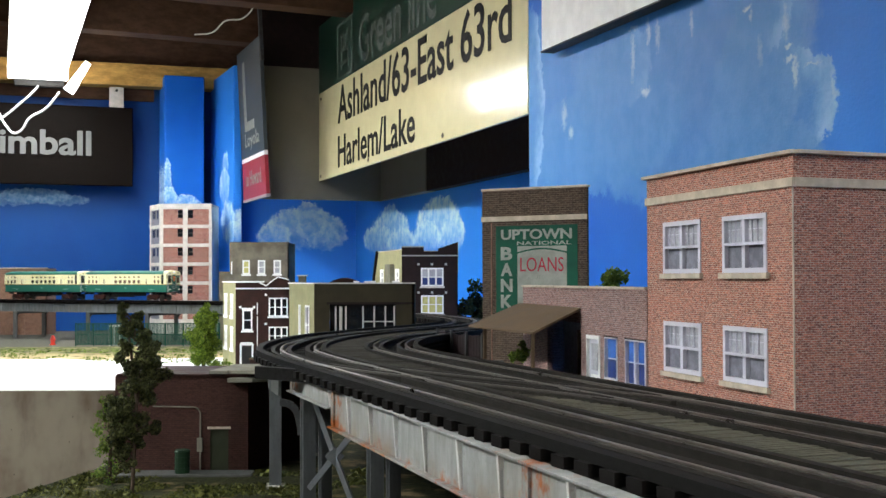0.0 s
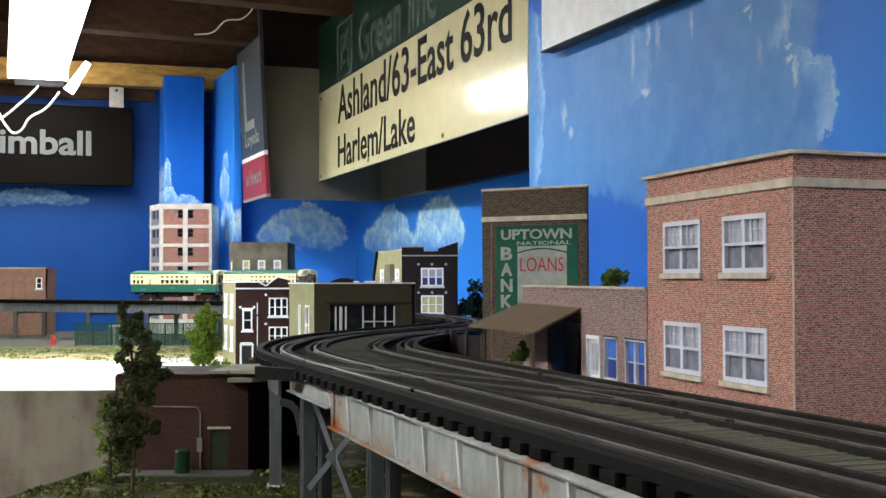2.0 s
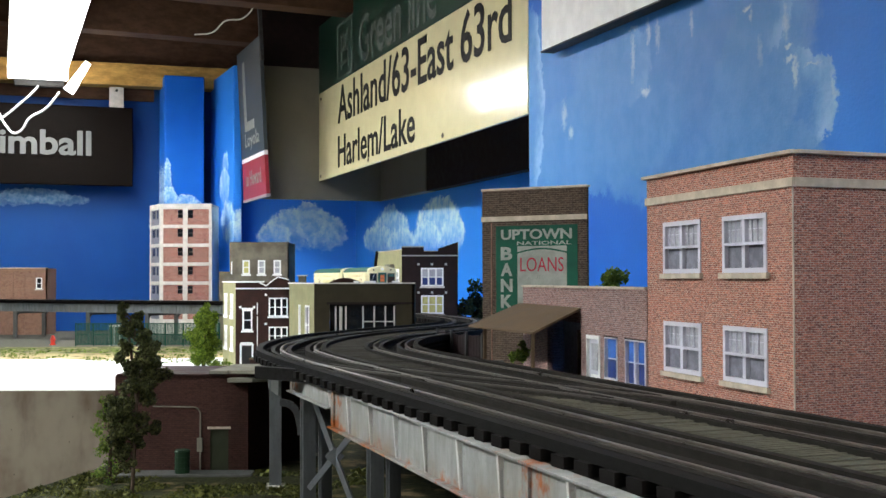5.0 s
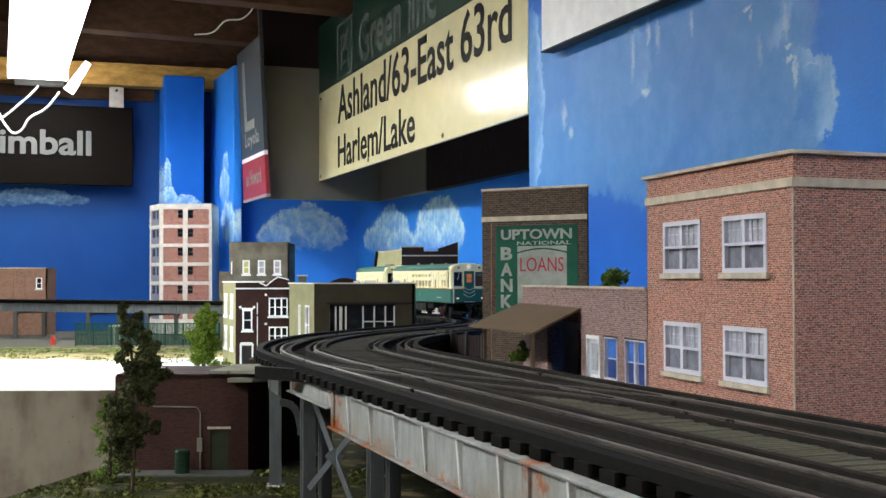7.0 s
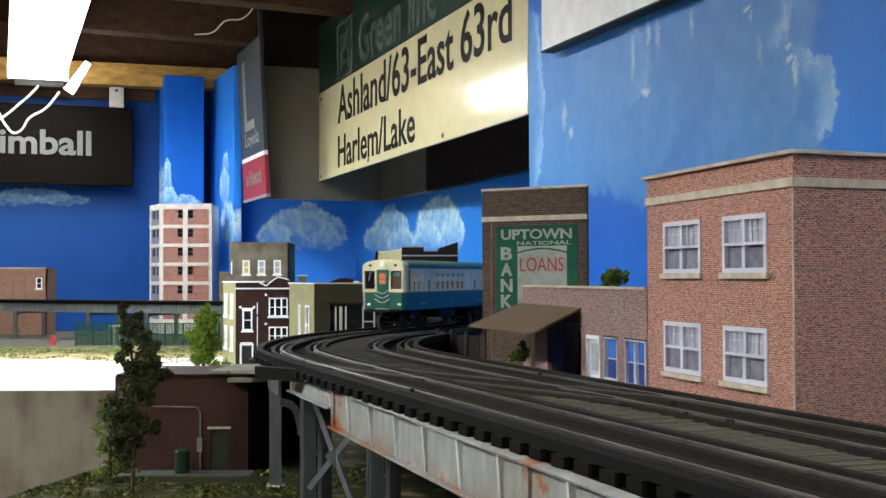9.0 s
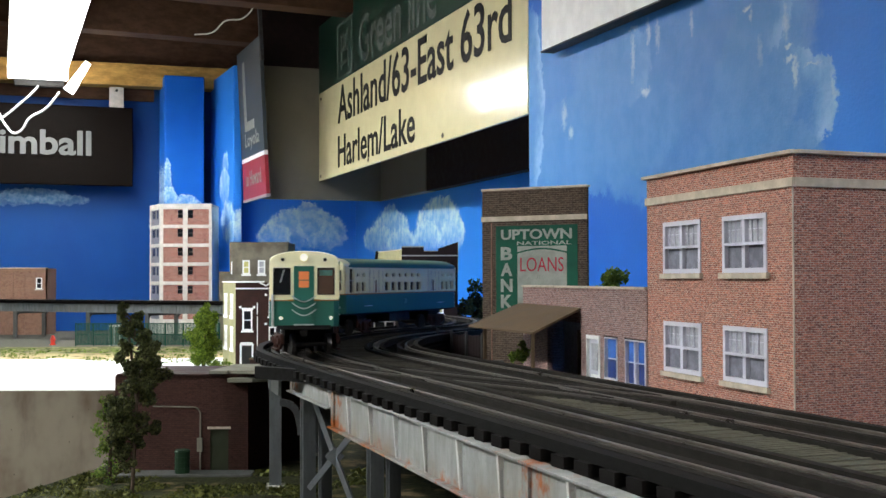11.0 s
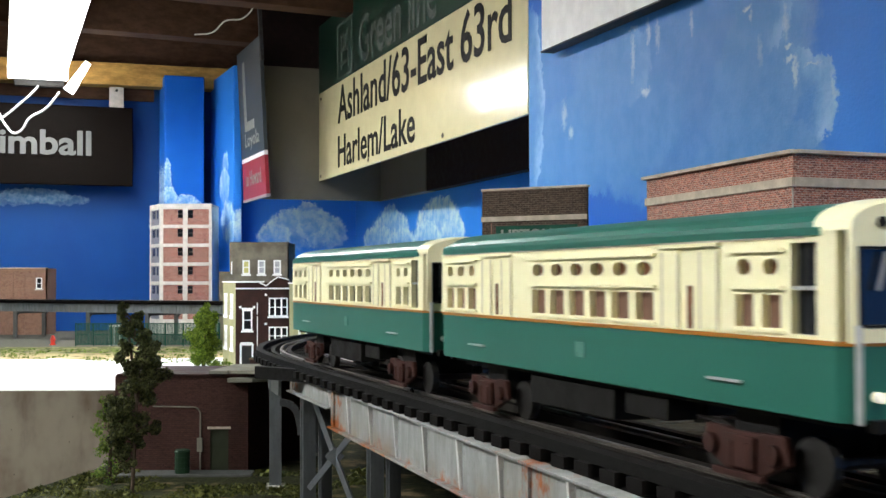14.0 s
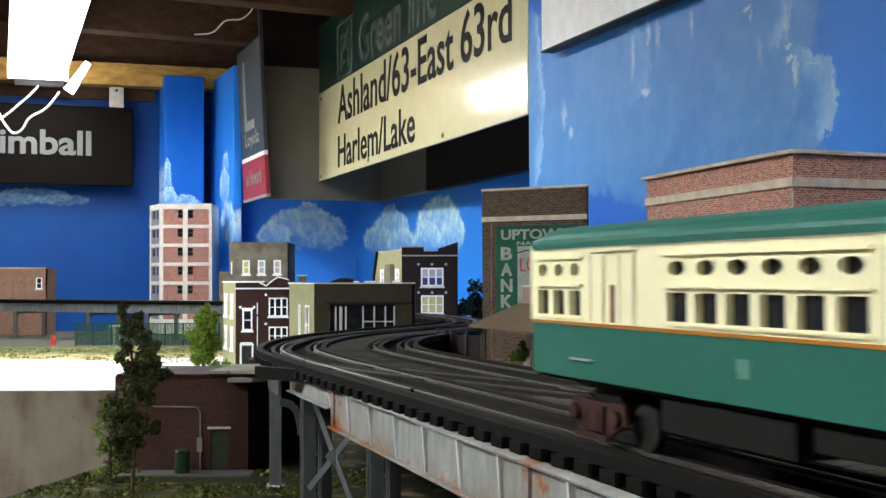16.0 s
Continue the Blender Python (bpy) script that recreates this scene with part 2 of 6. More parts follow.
M = {
    "brick_rose": brick("rose_brick", (0.55, 0.180, 0.110), (0.22, 0.080, 0.063), (0.50, 0.37, 0.30), 0.00062, 0.0003, pale=0.8),
    "brick_pink": brick("pink_brick", (0.34, 0.18, 0.15), (0.17, 0.09, 0.085), (0.36, 0.30, 0.28), 0.0007, 0.0003, pale=0.45),
    "brick_brown": brick("brown_brick", (0.092, 0.060, 0.042), (0.060, 0.040, 0.029), (0.15, 0.115, 0.088), 0.0011),
    "brick_low": brick("dark_red_brick", (0.068, 0.028, 0.021), (0.052, 0.023, 0.018), (0.038, 0.018, 0.015), 0.001, blotch=0.1),
    "brick_far": brick("red_brick_far", (0.36, 0.13, 0.10), (0.28, 0.10, 0.08), (0.42, 0.30, 0.25), 0.0021),
    "brick_tan": brick("tan_brick", (0.28, 0.145, 0.095), (0.22, 0.115, 0.08), (0.3, 0.2, 0.15), 0.0016),
    "stone": paint("light_stone", (0.52, 0.44, 0.34), 0.8, 0.2, 200),
    "concrete": paint("pale_concrete", (0.62, 0.58, 0.53), 0.8, 0.15, 90),
    "white": paint("white_paint", (0.86, 0.86, 0.85), 0.5, 0.08),
    "lilac": paint("cool_white_paint", (0.56, 0.55, 0.62), 0.5, 0.08),
    "olive": paint("olive_plaster", (0.045, 0.037, 0.022), 0.8, 0.2, 80),
    "buff": paint("pale_green_plaster", (0.31, 0.295, 0.16), 0.8, 0.15, 80),
    "maroon": paint("maroon_plaster", (0.035, 0.015, 0.012), 0.75, 0.3, 90),
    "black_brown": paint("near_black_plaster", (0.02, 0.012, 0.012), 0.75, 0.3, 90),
    "grey_wall": paint("weathered_grey_plaster", (0.17, 0.15, 0.115), 0.85, 0.35, 40),
    "tar": paint("tar_roof", (0.03, 0.03, 0.028), 0.9, 0.3, 60),
    "slab": paint("grey_green_slab", (0.19, 0.18, 0.14), 0.85, 0.25, 60),
    "glass": glossy("dark_window_glass", (0.012, 0.014, 0.018), 0.06),
    "glass_blue": glossy("blue_window_film", (0.036, 0.145, 0.52), 0.45),
    "glass_navy": glossy("navy_window_film", (0.018, 0.045, 0.20), 0.45),
    "curtain": paint("net_curtain", (0.42, 0.42, 0.46), 0.8, 0.2, 500),
    "blind": paint("grey_blind", (0.20, 0.20, 0.24), 0.7, 0.3, 300),
    "yellow_blind": paint("yellow_blind", (0.55, 0.52, 0.20), 0.7, 0.2, 300),
    "roofing": paint("brown_roofing", (0.10, 0.065, 0.037), 0.85, 0.2, 70),
    "green_board": paint("green_board", (0.008, 0.075, 0.045), 0.6, 0.25, 60),
    "board_white": paint("aged_white_lettering", (0.29, 0.30, 0.265), 0.7, 0.2, 120),
    "red_letter": paint("red_lettering", (0.36, 0.03, 0.05), 0.6, 0.2, 200),
    "grey_letter": paint("grey_lettering", (0.28, 0.3, 0.26), 0.7, 0.2, 200),
    "rail": paint("worn_steel_rail", (0.15, 0.13, 0.11), 0.36, 0.45, 120, 0.5),
    "dark_rail": paint("blackened_steel_rail", (0.075, 0.066, 0.058), 0.5, 0.35, 220, 0.4),
    "tie": timber("sooty_tie", (0.006, 0.005, 0.0045)),
    "beam": timber("black_guard_timber", (0.0085, 0.0078, 0.0072), 0.7, (45, 5, 45), 12),
    "guard": timber("dark_brown_guard_timber", (0.021, 0.018, 0.015), 0.7, (45, 5, 45), 12),
    "crest": paint("faded_crest", (0.10, 0.24, 0.19), 0.5, 0.3, 300),
    "lit_window": glow("lit_car_window", (0.14, 0.075, 0.05), 0.3),
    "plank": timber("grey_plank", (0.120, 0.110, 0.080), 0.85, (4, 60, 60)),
    # darker copy of plank: less light at the curve is put into its colour
    "shaded_plank": timber("shaded_plank", (0.062, 0.056, 0.045), 0.85, (4, 60, 60)),
    "girder": rusty("rusty_grey_girder", (0.30, 0.30, 0.29), (0.30, 0.085, 0.018), 0.36, (-0.0245, -0.0165)),
    # girder paint, brightened: the light the stiffener edges catch is in the colour
    "stiffener": rusty("brightened_stiffener_paint", (0.58, 0.57, 0.55), (0.25, 0.09, 0.03), 0.3, (-0.0245, -0.0185)),
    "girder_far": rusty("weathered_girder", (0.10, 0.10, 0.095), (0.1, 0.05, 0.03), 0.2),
    "girder_line": rusty("blue_grey_girder_paint", (0.17, 0.185, 0.19), (0.14, 0.075, 0.05), 0.2),
    "steel": rusty("blue_grey_steel", (0.135, 0.142, 0.146), (0.16, 0.085, 0.05), 0.22),
    "dark_steel": paint("dark_steel", (0.05, 0.05, 0.05), 0.6, 0.3, 120),
    "joist": timber("dark_joist", (0.105, 0.055, 0.033), 0.8, (2, 30, 30), 3),
    "lumber": timber("yellow_lumber", (0.62, 0.36, 0.10), 0.7, (2, 30, 30), 3),
    "plywood": timber("ceiling_boards", (0.085, 0.047, 0.03), 0.9, (2, 20, 20), 3),
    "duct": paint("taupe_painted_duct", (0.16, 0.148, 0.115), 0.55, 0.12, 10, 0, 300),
    "cream_sign": glossy("cream_enamel", (0.80, 0.73, 0.44), 0.14, 0.93),
    "green_sign": glossy("dark_green_enamel", (0.007, 0.036, 0.022), 0.3, 0.9, 0.0),
    "black_ink": paint("black_lettering", (0.012, 0.012, 0.012), 0.4, 0.1),
    "pale_ink": paint("pale_lettering", (0.10, 0.125, 0.11), 0.4, 0.1),
    "slate_sign": glossy("slate_enamel", (0.030, 0.042, 0.050), 0.5, 0.9, 0.0),
    "red_sign": glossy("rose_red_enamel", (0.25, 0.020, 0.032), 0.5, 0.9, 0.0),
    "brown_sign": paint("dark_brown_enamel", (0.006, 0.0042, 0.0034), 0.62, 0.15, 20),
    "dim_ink": paint("dim_grey_lettering", (0.13, 0.13, 0.125), 0.5, 0.1),
    "grey_ink": paint("light_grey_lettering", (0.34, 0.34, 0.33), 0.4, 0.1),
    "tube": glow("lit_tube", (1.0, 0.98, 0.95), 14.0),
    "beige": stained("stained_beige_fascia", (0.20, 0.168, 0.125), (0.075, 0.047, 0.028)),
    "cellar": paint("cellar_plaster", (0.30, 0.28, 0.25), 0.85, 0.12, 4),
    "floor": paint("cellar_concrete_floor", (0.26, 0.25, 0.23), 0.8, 0.25, 5),
    "scenery": ground_mix(),
    "car_green": glossy("car_green_enamel", (0.018, 0.125, 0.090), 0.42, 0.9, 0.05),
    "car_cream": glossy("car_cream_enamel", (0.93, 0.86, 0.55), 0.45, 0.95, 0.05),
    "car_orange": paint("orange_belt", (0.42, 0.16, 0.02), 0.4, 0.1),
    "car_floor": paint("black_underframe", (0.010, 0.009, 0.008), 0.6, 0.3, 150),
    "truck": paint("rust_brown_truck", (0.045, 0.017, 0.013), 0.7, 0.3, 250),
    "wheel": paint("dark_wheel", (0.06, 0.055, 0.05), 0.45, 0.3, 250, 0.6),
    "warm_glass": glossy("warm_cab_glass", (0.10, 0.05, 0.028), 0.5),
    "seat": paint("warm_brown_interior", (0.20, 0.09, 0.05), 0.7, 0.3, 200),
    "headlight": glow("headlight_lens", (1.0, 0.93, 0.75), 0.5),
    "cab_glow": glow("lit_cab_blind", (0.55, 0.16, 0.05), 0.35),
    "silver": paint("silver_fitting", (0.6, 0.6, 0.58), 0.35, 0.2, 200, 0.5),
    "bark": paint("bark", (0.07, 0.05, 0.035), 0.9, 0.3, 300),
    "leaf_dark": leafy("dark_leaf", (0.014, 0.018, 0.008), (0.105, 0.110, 0.036)),
    "leaf_mid": leafy("mid_leaf", (0.05, 0.10, 0.015), (0.16, 0.22, 0.03)),
    "leaf_bright": leafy("bright_leaf", (0.020, 0.050, 0.006), (0.17, 0.235, 0.022)),
    "turf": leafy("turf_tuft", (0.014, 0.020, 0.005), (0.125, 0.128, 0.030)),
    "fence": paint("green_mesh_fence", (0.013, 0.062, 0.042), 0.7, 0.3, 200),
    "red": paint("red_hydrant", (0.55, 0.04, 0.02), 0.5, 0.1),
    "bin_green": paint("green_bin", (0.014, 0.034, 0.016), 0.6, 0.2),
    "white_wire": paint("white_cable", (0.75, 0.75, 0.72), 0.4, 0.05),
    "door_green": paint("dark_green_door", (0.03, 0.035, 0.02), 0.7, 0.2),
}

for key in ("brown_sign", "black_ink"):
    M[key].node_tree.nodes["Principled BSDF"].inputs["Specular IOR Level"].default_value = 0.04


# ---- shapes ----
class Geo:
    """Collects faces; material slots by name."""

    def __init__(self):
        self.v, self.f, self.s, self.mats = [], [], [], []

    def slot(self, mat):
        if mat not in self.mats:
            self.mats.append(mat)
        return self.mats.index(mat)

    def face(self, pts, mat):
        k = len(self.v)
        self.v += [tuple(p) for p in pts]
        self.f.append(list(range(k, k + len(pts))))
        self.s.append(self.slot(mat))

    def hexa(self, lo, hi, mat):
        """Two rings of equal length: a closed prism, lo below or behind."""
        k, n = len(self.v), len(lo)
        self.v += [tuple(p) for p in lo] + [tuple(p) for p in hi]
        s = self.slot(mat)
        fs = [list(range(k + n - 1, k - 1, -1)), list(range(k + n, k + 2 * n))]
        fs += [[k + i, k + (i + 1) % n, k + n + (i + 1) % n, k + n + i] for i in range(n)]
        self.f += fs
        self.s += [s] * len(fs)
        return self

    def box(self, x0, x1, y0, y1, z0, z1, mat):
        a = [(x0, y0), (x1, y0), (x1, y1), (x0, y1)]
        return self.hexa([(x, y, z0) for x, y in a], [(x, y, z1) for x, y in a], mat)

    def rod(self, p, q, r, mat, n=8, r2=None):
        p, q = Vector(p), Vector(q)
        u = (q - p).normalized()
        a = u.orthogonal().normalized()
        b = u.cross(a)
        ring = lambda c, k: [c + (a * math.cos(t) + b * math.sin(t)) * k for t in [2 * math.pi * i / n for i in range(n)]]
        return self.hexa(ring(p, r), ring(q, r if r2 is None else r2), mat)

    def bar(self, p, q, w, h, mat):
        """A square bar from p to q; h is its upright measure."""
        p, q = Vector(p), Vector(q)
        u = (q - p).normalized()
        side = u.cross(Vector((0, 0, 1)))
        side = (side if side.length > 0.01 else Vector((1, 0, 0))).normalized()
        up = side.cross(u)
        c = [(-w / 2, -h / 2), (w / 2, -h / 2), (w / 2, h / 2), (-w / 2, h / 2)]
        return self.hexa([p + side * a + up * b for a, b in c], [q + side * a + up * b for a, b in c], mat)

    def ribbon(self, path, offs, z0, z1, mat):
        """A beam that follows path rows (x, y, z, nx, ny) between two sideways offsets and two heights."""
        s = self.slot(mat)
        k = len(self.v)
        for x, y, z, nx, ny in path:
            for o, h in ((offs[0], z0), (offs[1], z0), (offs[1], z1), (offs[0], z1)):
                self.v.append((x + nx * o, y + ny * o, z + h))
        for i in range(len(path) - 1):
            for j in range(4):
                a, b = k + 4 * i + j, k + 4 * i + (j + 1) % 4
                self.f.append([a, b, b + 4, a + 4])
                self.s.append(s)
        self.f += [[k + 3, k + 2, k + 1, k], [len(self.v) - 4 + j for j in range(4)]]
        self.s += [s, s]
        return self

    def sweep(self, path, prof, mat):
        """A profile of (sideways, up) points drawn along path rows, closed at both ends."""
        s, k, n = self.slot(mat), len(self.v), len(prof)
        for x, y, z, nx, ny in path:
            self.v += [(x + nx * o, y + ny * o, z + h) for o, h in prof]
        for i in range(len(path) - 1):
            for j in range(n):
                p, q = k + n * i + j, k + n * i + (j + 1) % n
                self.f.append([p, q, q + n, p + n])
                self.s.append(s)
        self.f += [list(range(k + n - 1, k - 1, -1)), list(range(len(self.v) - n, len(self.v)))]
        self.s += [s, s]
        return self

    def mesh(self, name, smooth=False, bevel=0.0):
        me = bpy.data.meshes.new(name)
        me.from_pydata(self.v, [], self.f)
        for m in self.mats:
            me.materials.append(M[m])
        me.polygons.foreach_set("material_index", self.s)
        bm = bmesh.new()
        bm.from_mesh(me)
        if bevel:
            es = [e for e in bm.edges if len(e.link_faces) == 2 and e.calc_face_angle(0) > 0.6]
            bmesh.ops.bevel(bm, geom=es, offset=bevel, segments=2, affect="EDGES", profile=0.5, clamp_overlap=True)
        bmesh.ops.recalc_face_normals(bm, faces=bm.faces)
        bm.to_mesh(me)
        bm.free()
        if smooth:
            me.polygons.foreach_set("use_smooth", [True] * len(me.polygons))
        return me


def thing(name, m, label, category, group="", kind=""):
    ob = new(name)
    ob.empty_display_size = 0.02
    ob.matrix_world = m
    return tagged(ob, label, category, group, kind)


def solid(name, geo, m, label, category, group="", kind="", smooth=False, bevel=0.0):
    ob = new(name, geo.mesh(name, smooth, bevel))
    ob.matrix_world = m
    return tagged(ob, label, category, group, kind)


def part(name, geo, parent, m=None, label="", smooth=False, bevel=0.0):
    ob = new(name, geo if isinstance(geo, bpy.types.Mesh) else geo.mesh(name, smooth, bevel))
    ob.parent = parent
    if m is not None:
        ob.matrix_basis = m
    if label:
        ob["label"] = label
    return ob


def letters(name, words, parent, x0, x1, z0, z1, y, mat, label="", bold=0.0, depth=0.0004):
    """Built-in font, fitted to that box of the parent's x and z."""
    cu = bpy.data.curves.new(name, "FONT")
    cu.body, cu.offset, cu.extrude, cu.resolution_u = words, bold, 0.01, 3
    ob = new(name, cu)
    bpy.context.view_layer.update()
    me = bpy.data.meshes.new_from_object(ob.evaluated_get(bpy.context.evaluated_depsgraph_get()))
    bpy.data.objects.remove(ob)
    co = np.array([v.co for v in me.vertices])
    lo, hi = co.min(0), co.max(0)
    u = (co - lo) / (hi - lo)
    out = np.stack([x0 + u[:, 0] * (x1 - x0), y - depth * u[:, 2], z0 + u[:, 1] * (z1 - z0)], 1)
    me.vertices.foreach_set("co", out.ravel())
    me.materials.clear()
    me.materials.append(M[mat])
    me.update()
    return part(name, me, parent, None, label)


def facade(geo, w, z0, z1, holes, mat, thick=0.002, x0=0.0):
    """An upright wall in x and z from y = 0 to thick, with holes (x0, x1, z0, z1) right through."""
    xs = sorted({x0, w, *[h[0] for h in holes], *[h[1] for h in holes]})
    zs = sorted({z0, z1, *[h[2] for h in holes], *[h[3] for h in holes]})
    nx, nz = len(xs) - 1, len(zs) - 1

    def full(i, j):
        if not (0 <= i < nx and 0 <= j < nz):
            return False
        cx, cz = (xs[i] + xs[i + 1]) / 2, (zs[j] + zs[j + 1]) / 2
        return not any(h[0] < cx < h[1] and h[2] < cz < h[3] for h in holes)
    for i in range(nx):
        for j in range(nz):
            if not full(i, j):
                continue
            a, b, c, d = xs[i], xs[i + 1], zs[j], zs[j + 1]
            geo.face([(a, 0, c), (b, 0, c), (b, 0, d), (a, 0, d)], mat)
            geo.face([(a, thick, c), (a, thick, d), (b, thick, d), (b, thick, c)], mat)
            if not full(i - 1, j):
                geo.face([(a, 0, c), (a, 0, d), (a, thick, d), (a, thick, c)], mat)
            if not full(i + 1, j):
                geo.face([(b, 0, c), (b, thick, c), (b, thick, d), (b, 0, d)], mat)
            if not full(i, j - 1):
                geo.face([(a, 0, c), (a, thick, c), (b, thick, c), (b, 0, c)], mat)
            if not full(i, j + 1):
                geo.face([(a, 0, d), (b, 0, d), (b, thick, d), (a, thick, d)], mat)
    return geo


def window(parent, x0, x1, z0, z1, y=0.0, cols=2, rows=2, frame_mat="white", pane="glass", bar=0.0011, sill="stone", upper=None, lattice=0, head=None, thick=0.0012):
    """A window set in a wall hole of the parent: frame, panes, sill."""
    g = Geo()
    w, h = x1 - x0, z1 - z0
    ya, yb = y + 0.0002, y + thick
    holes = []
    for i in range(cols):
        for j in range(rows):
            holes.append((x0 + w * i / cols + (bar if i == 0 else bar * 0.6), x0 + w * (i + 1) / cols - (bar if i == cols - 1 else bar * 0.6),
                          z0 + h * j / rows + (bar if j == 0 else bar * 0.3), z0 + h * (j + 1) / rows - (bar if j == rows - 1 else bar * 0.3)))
    facade(g, x1, z0, z1, holes, frame_mat, thick + 0.0004, x0)
    g.v = [(p, q + ya - 0.0006, r) for p, q, r in g.v]
    win = part("window", g, parent)
    if lattice:
        zc = z0 + h * (rows - 1) / rows
        for i in range(cols):
            for k in range(1, lattice + 1):
                c = x0 + w * (i + k / (lattice + 1)) / cols
                part("muntin", Geo().box(c - bar * 0.09, c + bar * 0.09, ya + 0.0003, yb, zc + bar * 0.3, z1 - bar, frame_mat), win)
        part("muntin", Geo().box(x0 + bar, x1 - bar, ya + 0.0003, yb, (zc + z1) / 2 - bar * 0.09, (zc + z1) / 2 + bar * 0.09, frame_mat), win)
    for i in range(cols):
        for j in range(rows):
            p = Geo().box(x0 + w * i / cols + 0.0001, x0 + w * (i + 1) / cols - 0.0001, yb - 0.0003, yb + 0.0002, z0 + h * j / rows + 0.0001, z0 + h * (j + 1) / rows - 0.0001, (upper if upper and j == rows - 1 else pane))
            part("pane", p, win)
    if sill:
        part("sill", Geo().box(x0 - bar * 0.8, x1 + bar * 0.8, y - 0.0012, y + thick, z0 - bar * 1.15, z0 - 0.00005, sill), win)
    if head:
        part("lintel", Geo().box(x0 - bar * 0.5, x1 + bar * 0.5, y - 0.0004, y + thick, z1 + 0.00005, z1 + bar * 1.2, head), win)
    return win


def turn(ax, ay, bx, by, z=0.0):
    """The pose whose x runs from a to b."""
    return pose(ax, ay, z, 0, 0, math.degrees(math.atan2(by - ay, bx - ax)))


def foliage(geo, centre, radius, n, size, mat, seed, squash=1.0, lumps=9):
    """Many small leaf flakes gathered in uneven lumps."""
    rnd = random.Random(seed)
    c0 = Vector(centre)
    hubs = [c0 + Vector((rnd.gauss(0, 0.45), rnd.gauss(0, 0.45), rnd.gauss(0, 0.5) * squash)) * radius for _ in range(lumps)]
    for i in range(n):
        h = hubs[rnd.randrange(lumps)]
        d = Vector((rnd.gauss(0, 1), rnd.gauss(0, 1), rnd.gauss(0, 1))).normalized() * radius * (0.2 + 0.35 * rnd.random())
        p = h + d
        u = Vector((rnd.gauss(0, 1), rnd.gauss(0, 1), rnd.gauss(0, 1))).normalized()
        w = u.orthogonal().normalized()
        s = size * (0.6 + 0.8 * rnd.random())
        geo.face([p - u * s, p + w * s * 0.7, p + u * s, p - w * s * 0.6 + u.cross(w) * s * 0.4], mat)
    return geo


# ---- the cellar ----
def room():
    def wall(name, ax, ay, bx, by, z0, z1, mat, label, thick=0.04):
        n = math.hypot(bx - ax, by - ay)
        return solid(name, Geo().box(0, n, 0, thick, z0, z1, mat), turn(ax, ay, bx, by), label, "wall", kind="structure")

    # far wall dimmed by deep, corner walls lifted by pale: lamp light painted in
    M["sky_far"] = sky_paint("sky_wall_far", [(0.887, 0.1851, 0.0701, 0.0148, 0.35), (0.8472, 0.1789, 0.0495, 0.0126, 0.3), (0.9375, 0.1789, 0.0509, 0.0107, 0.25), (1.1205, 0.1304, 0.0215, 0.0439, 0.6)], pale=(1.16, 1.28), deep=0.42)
    M["sky_mid"] = sky_paint("sky_wall_mid", [(0.4352, 0.1099, 0.0932, 0.0364, 0.9), (0.3732, 0.0964, 0.0753, 0.0256, 0.9), (0.4886, 0.0893, 0.0678, 0.0243, 0.8), (0.4352, 0.1367, 0.0383, 0.0191, 0.7), (0.6454, 0.1135, 0.0896, 0.038, 1.0), (0.5997, 0.0933, 0.0609, 0.0265, 0.9), (0.6998, 0.0944, 0.0508, 0.0286, 0.9), (0.661, 0.1343, 0.0484, 0.0189, 0.9)], pale=(-0.2, -0.1))
    # left film paints in a reflection; low left stays deep blue for the shadow
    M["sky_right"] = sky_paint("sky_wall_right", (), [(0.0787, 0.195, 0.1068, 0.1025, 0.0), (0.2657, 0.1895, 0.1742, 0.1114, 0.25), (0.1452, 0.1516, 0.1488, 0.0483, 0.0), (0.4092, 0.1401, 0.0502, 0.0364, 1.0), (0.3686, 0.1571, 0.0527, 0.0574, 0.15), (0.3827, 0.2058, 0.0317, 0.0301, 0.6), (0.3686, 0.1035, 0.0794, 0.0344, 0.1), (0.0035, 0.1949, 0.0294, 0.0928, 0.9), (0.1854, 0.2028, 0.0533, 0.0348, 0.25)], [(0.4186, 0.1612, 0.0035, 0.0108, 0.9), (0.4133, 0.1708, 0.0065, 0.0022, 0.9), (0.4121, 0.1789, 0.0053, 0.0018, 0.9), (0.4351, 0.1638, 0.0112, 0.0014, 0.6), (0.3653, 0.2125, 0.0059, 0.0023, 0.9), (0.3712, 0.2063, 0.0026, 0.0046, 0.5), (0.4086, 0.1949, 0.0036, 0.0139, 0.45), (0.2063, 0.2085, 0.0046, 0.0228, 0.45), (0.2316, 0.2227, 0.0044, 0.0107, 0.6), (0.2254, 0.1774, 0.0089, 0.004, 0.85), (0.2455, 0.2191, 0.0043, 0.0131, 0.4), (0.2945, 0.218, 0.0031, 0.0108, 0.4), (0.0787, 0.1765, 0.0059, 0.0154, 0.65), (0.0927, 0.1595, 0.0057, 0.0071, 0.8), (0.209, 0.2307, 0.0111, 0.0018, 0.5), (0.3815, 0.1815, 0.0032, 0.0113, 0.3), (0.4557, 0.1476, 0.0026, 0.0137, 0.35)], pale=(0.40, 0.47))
    M["sky_post"] = sky_paint("sky_wall_post", [(0.0099, 0.179, 0.0145, 0.0232, 0.8), (0.0411, 0.1733, 0.0188, 0.0148, 0.7), (0.0058, 0.2125, 0.0072, 0.0421, 0.75), (0.0568, 0.1641, 0.0147, 0.0148, 0.5)])
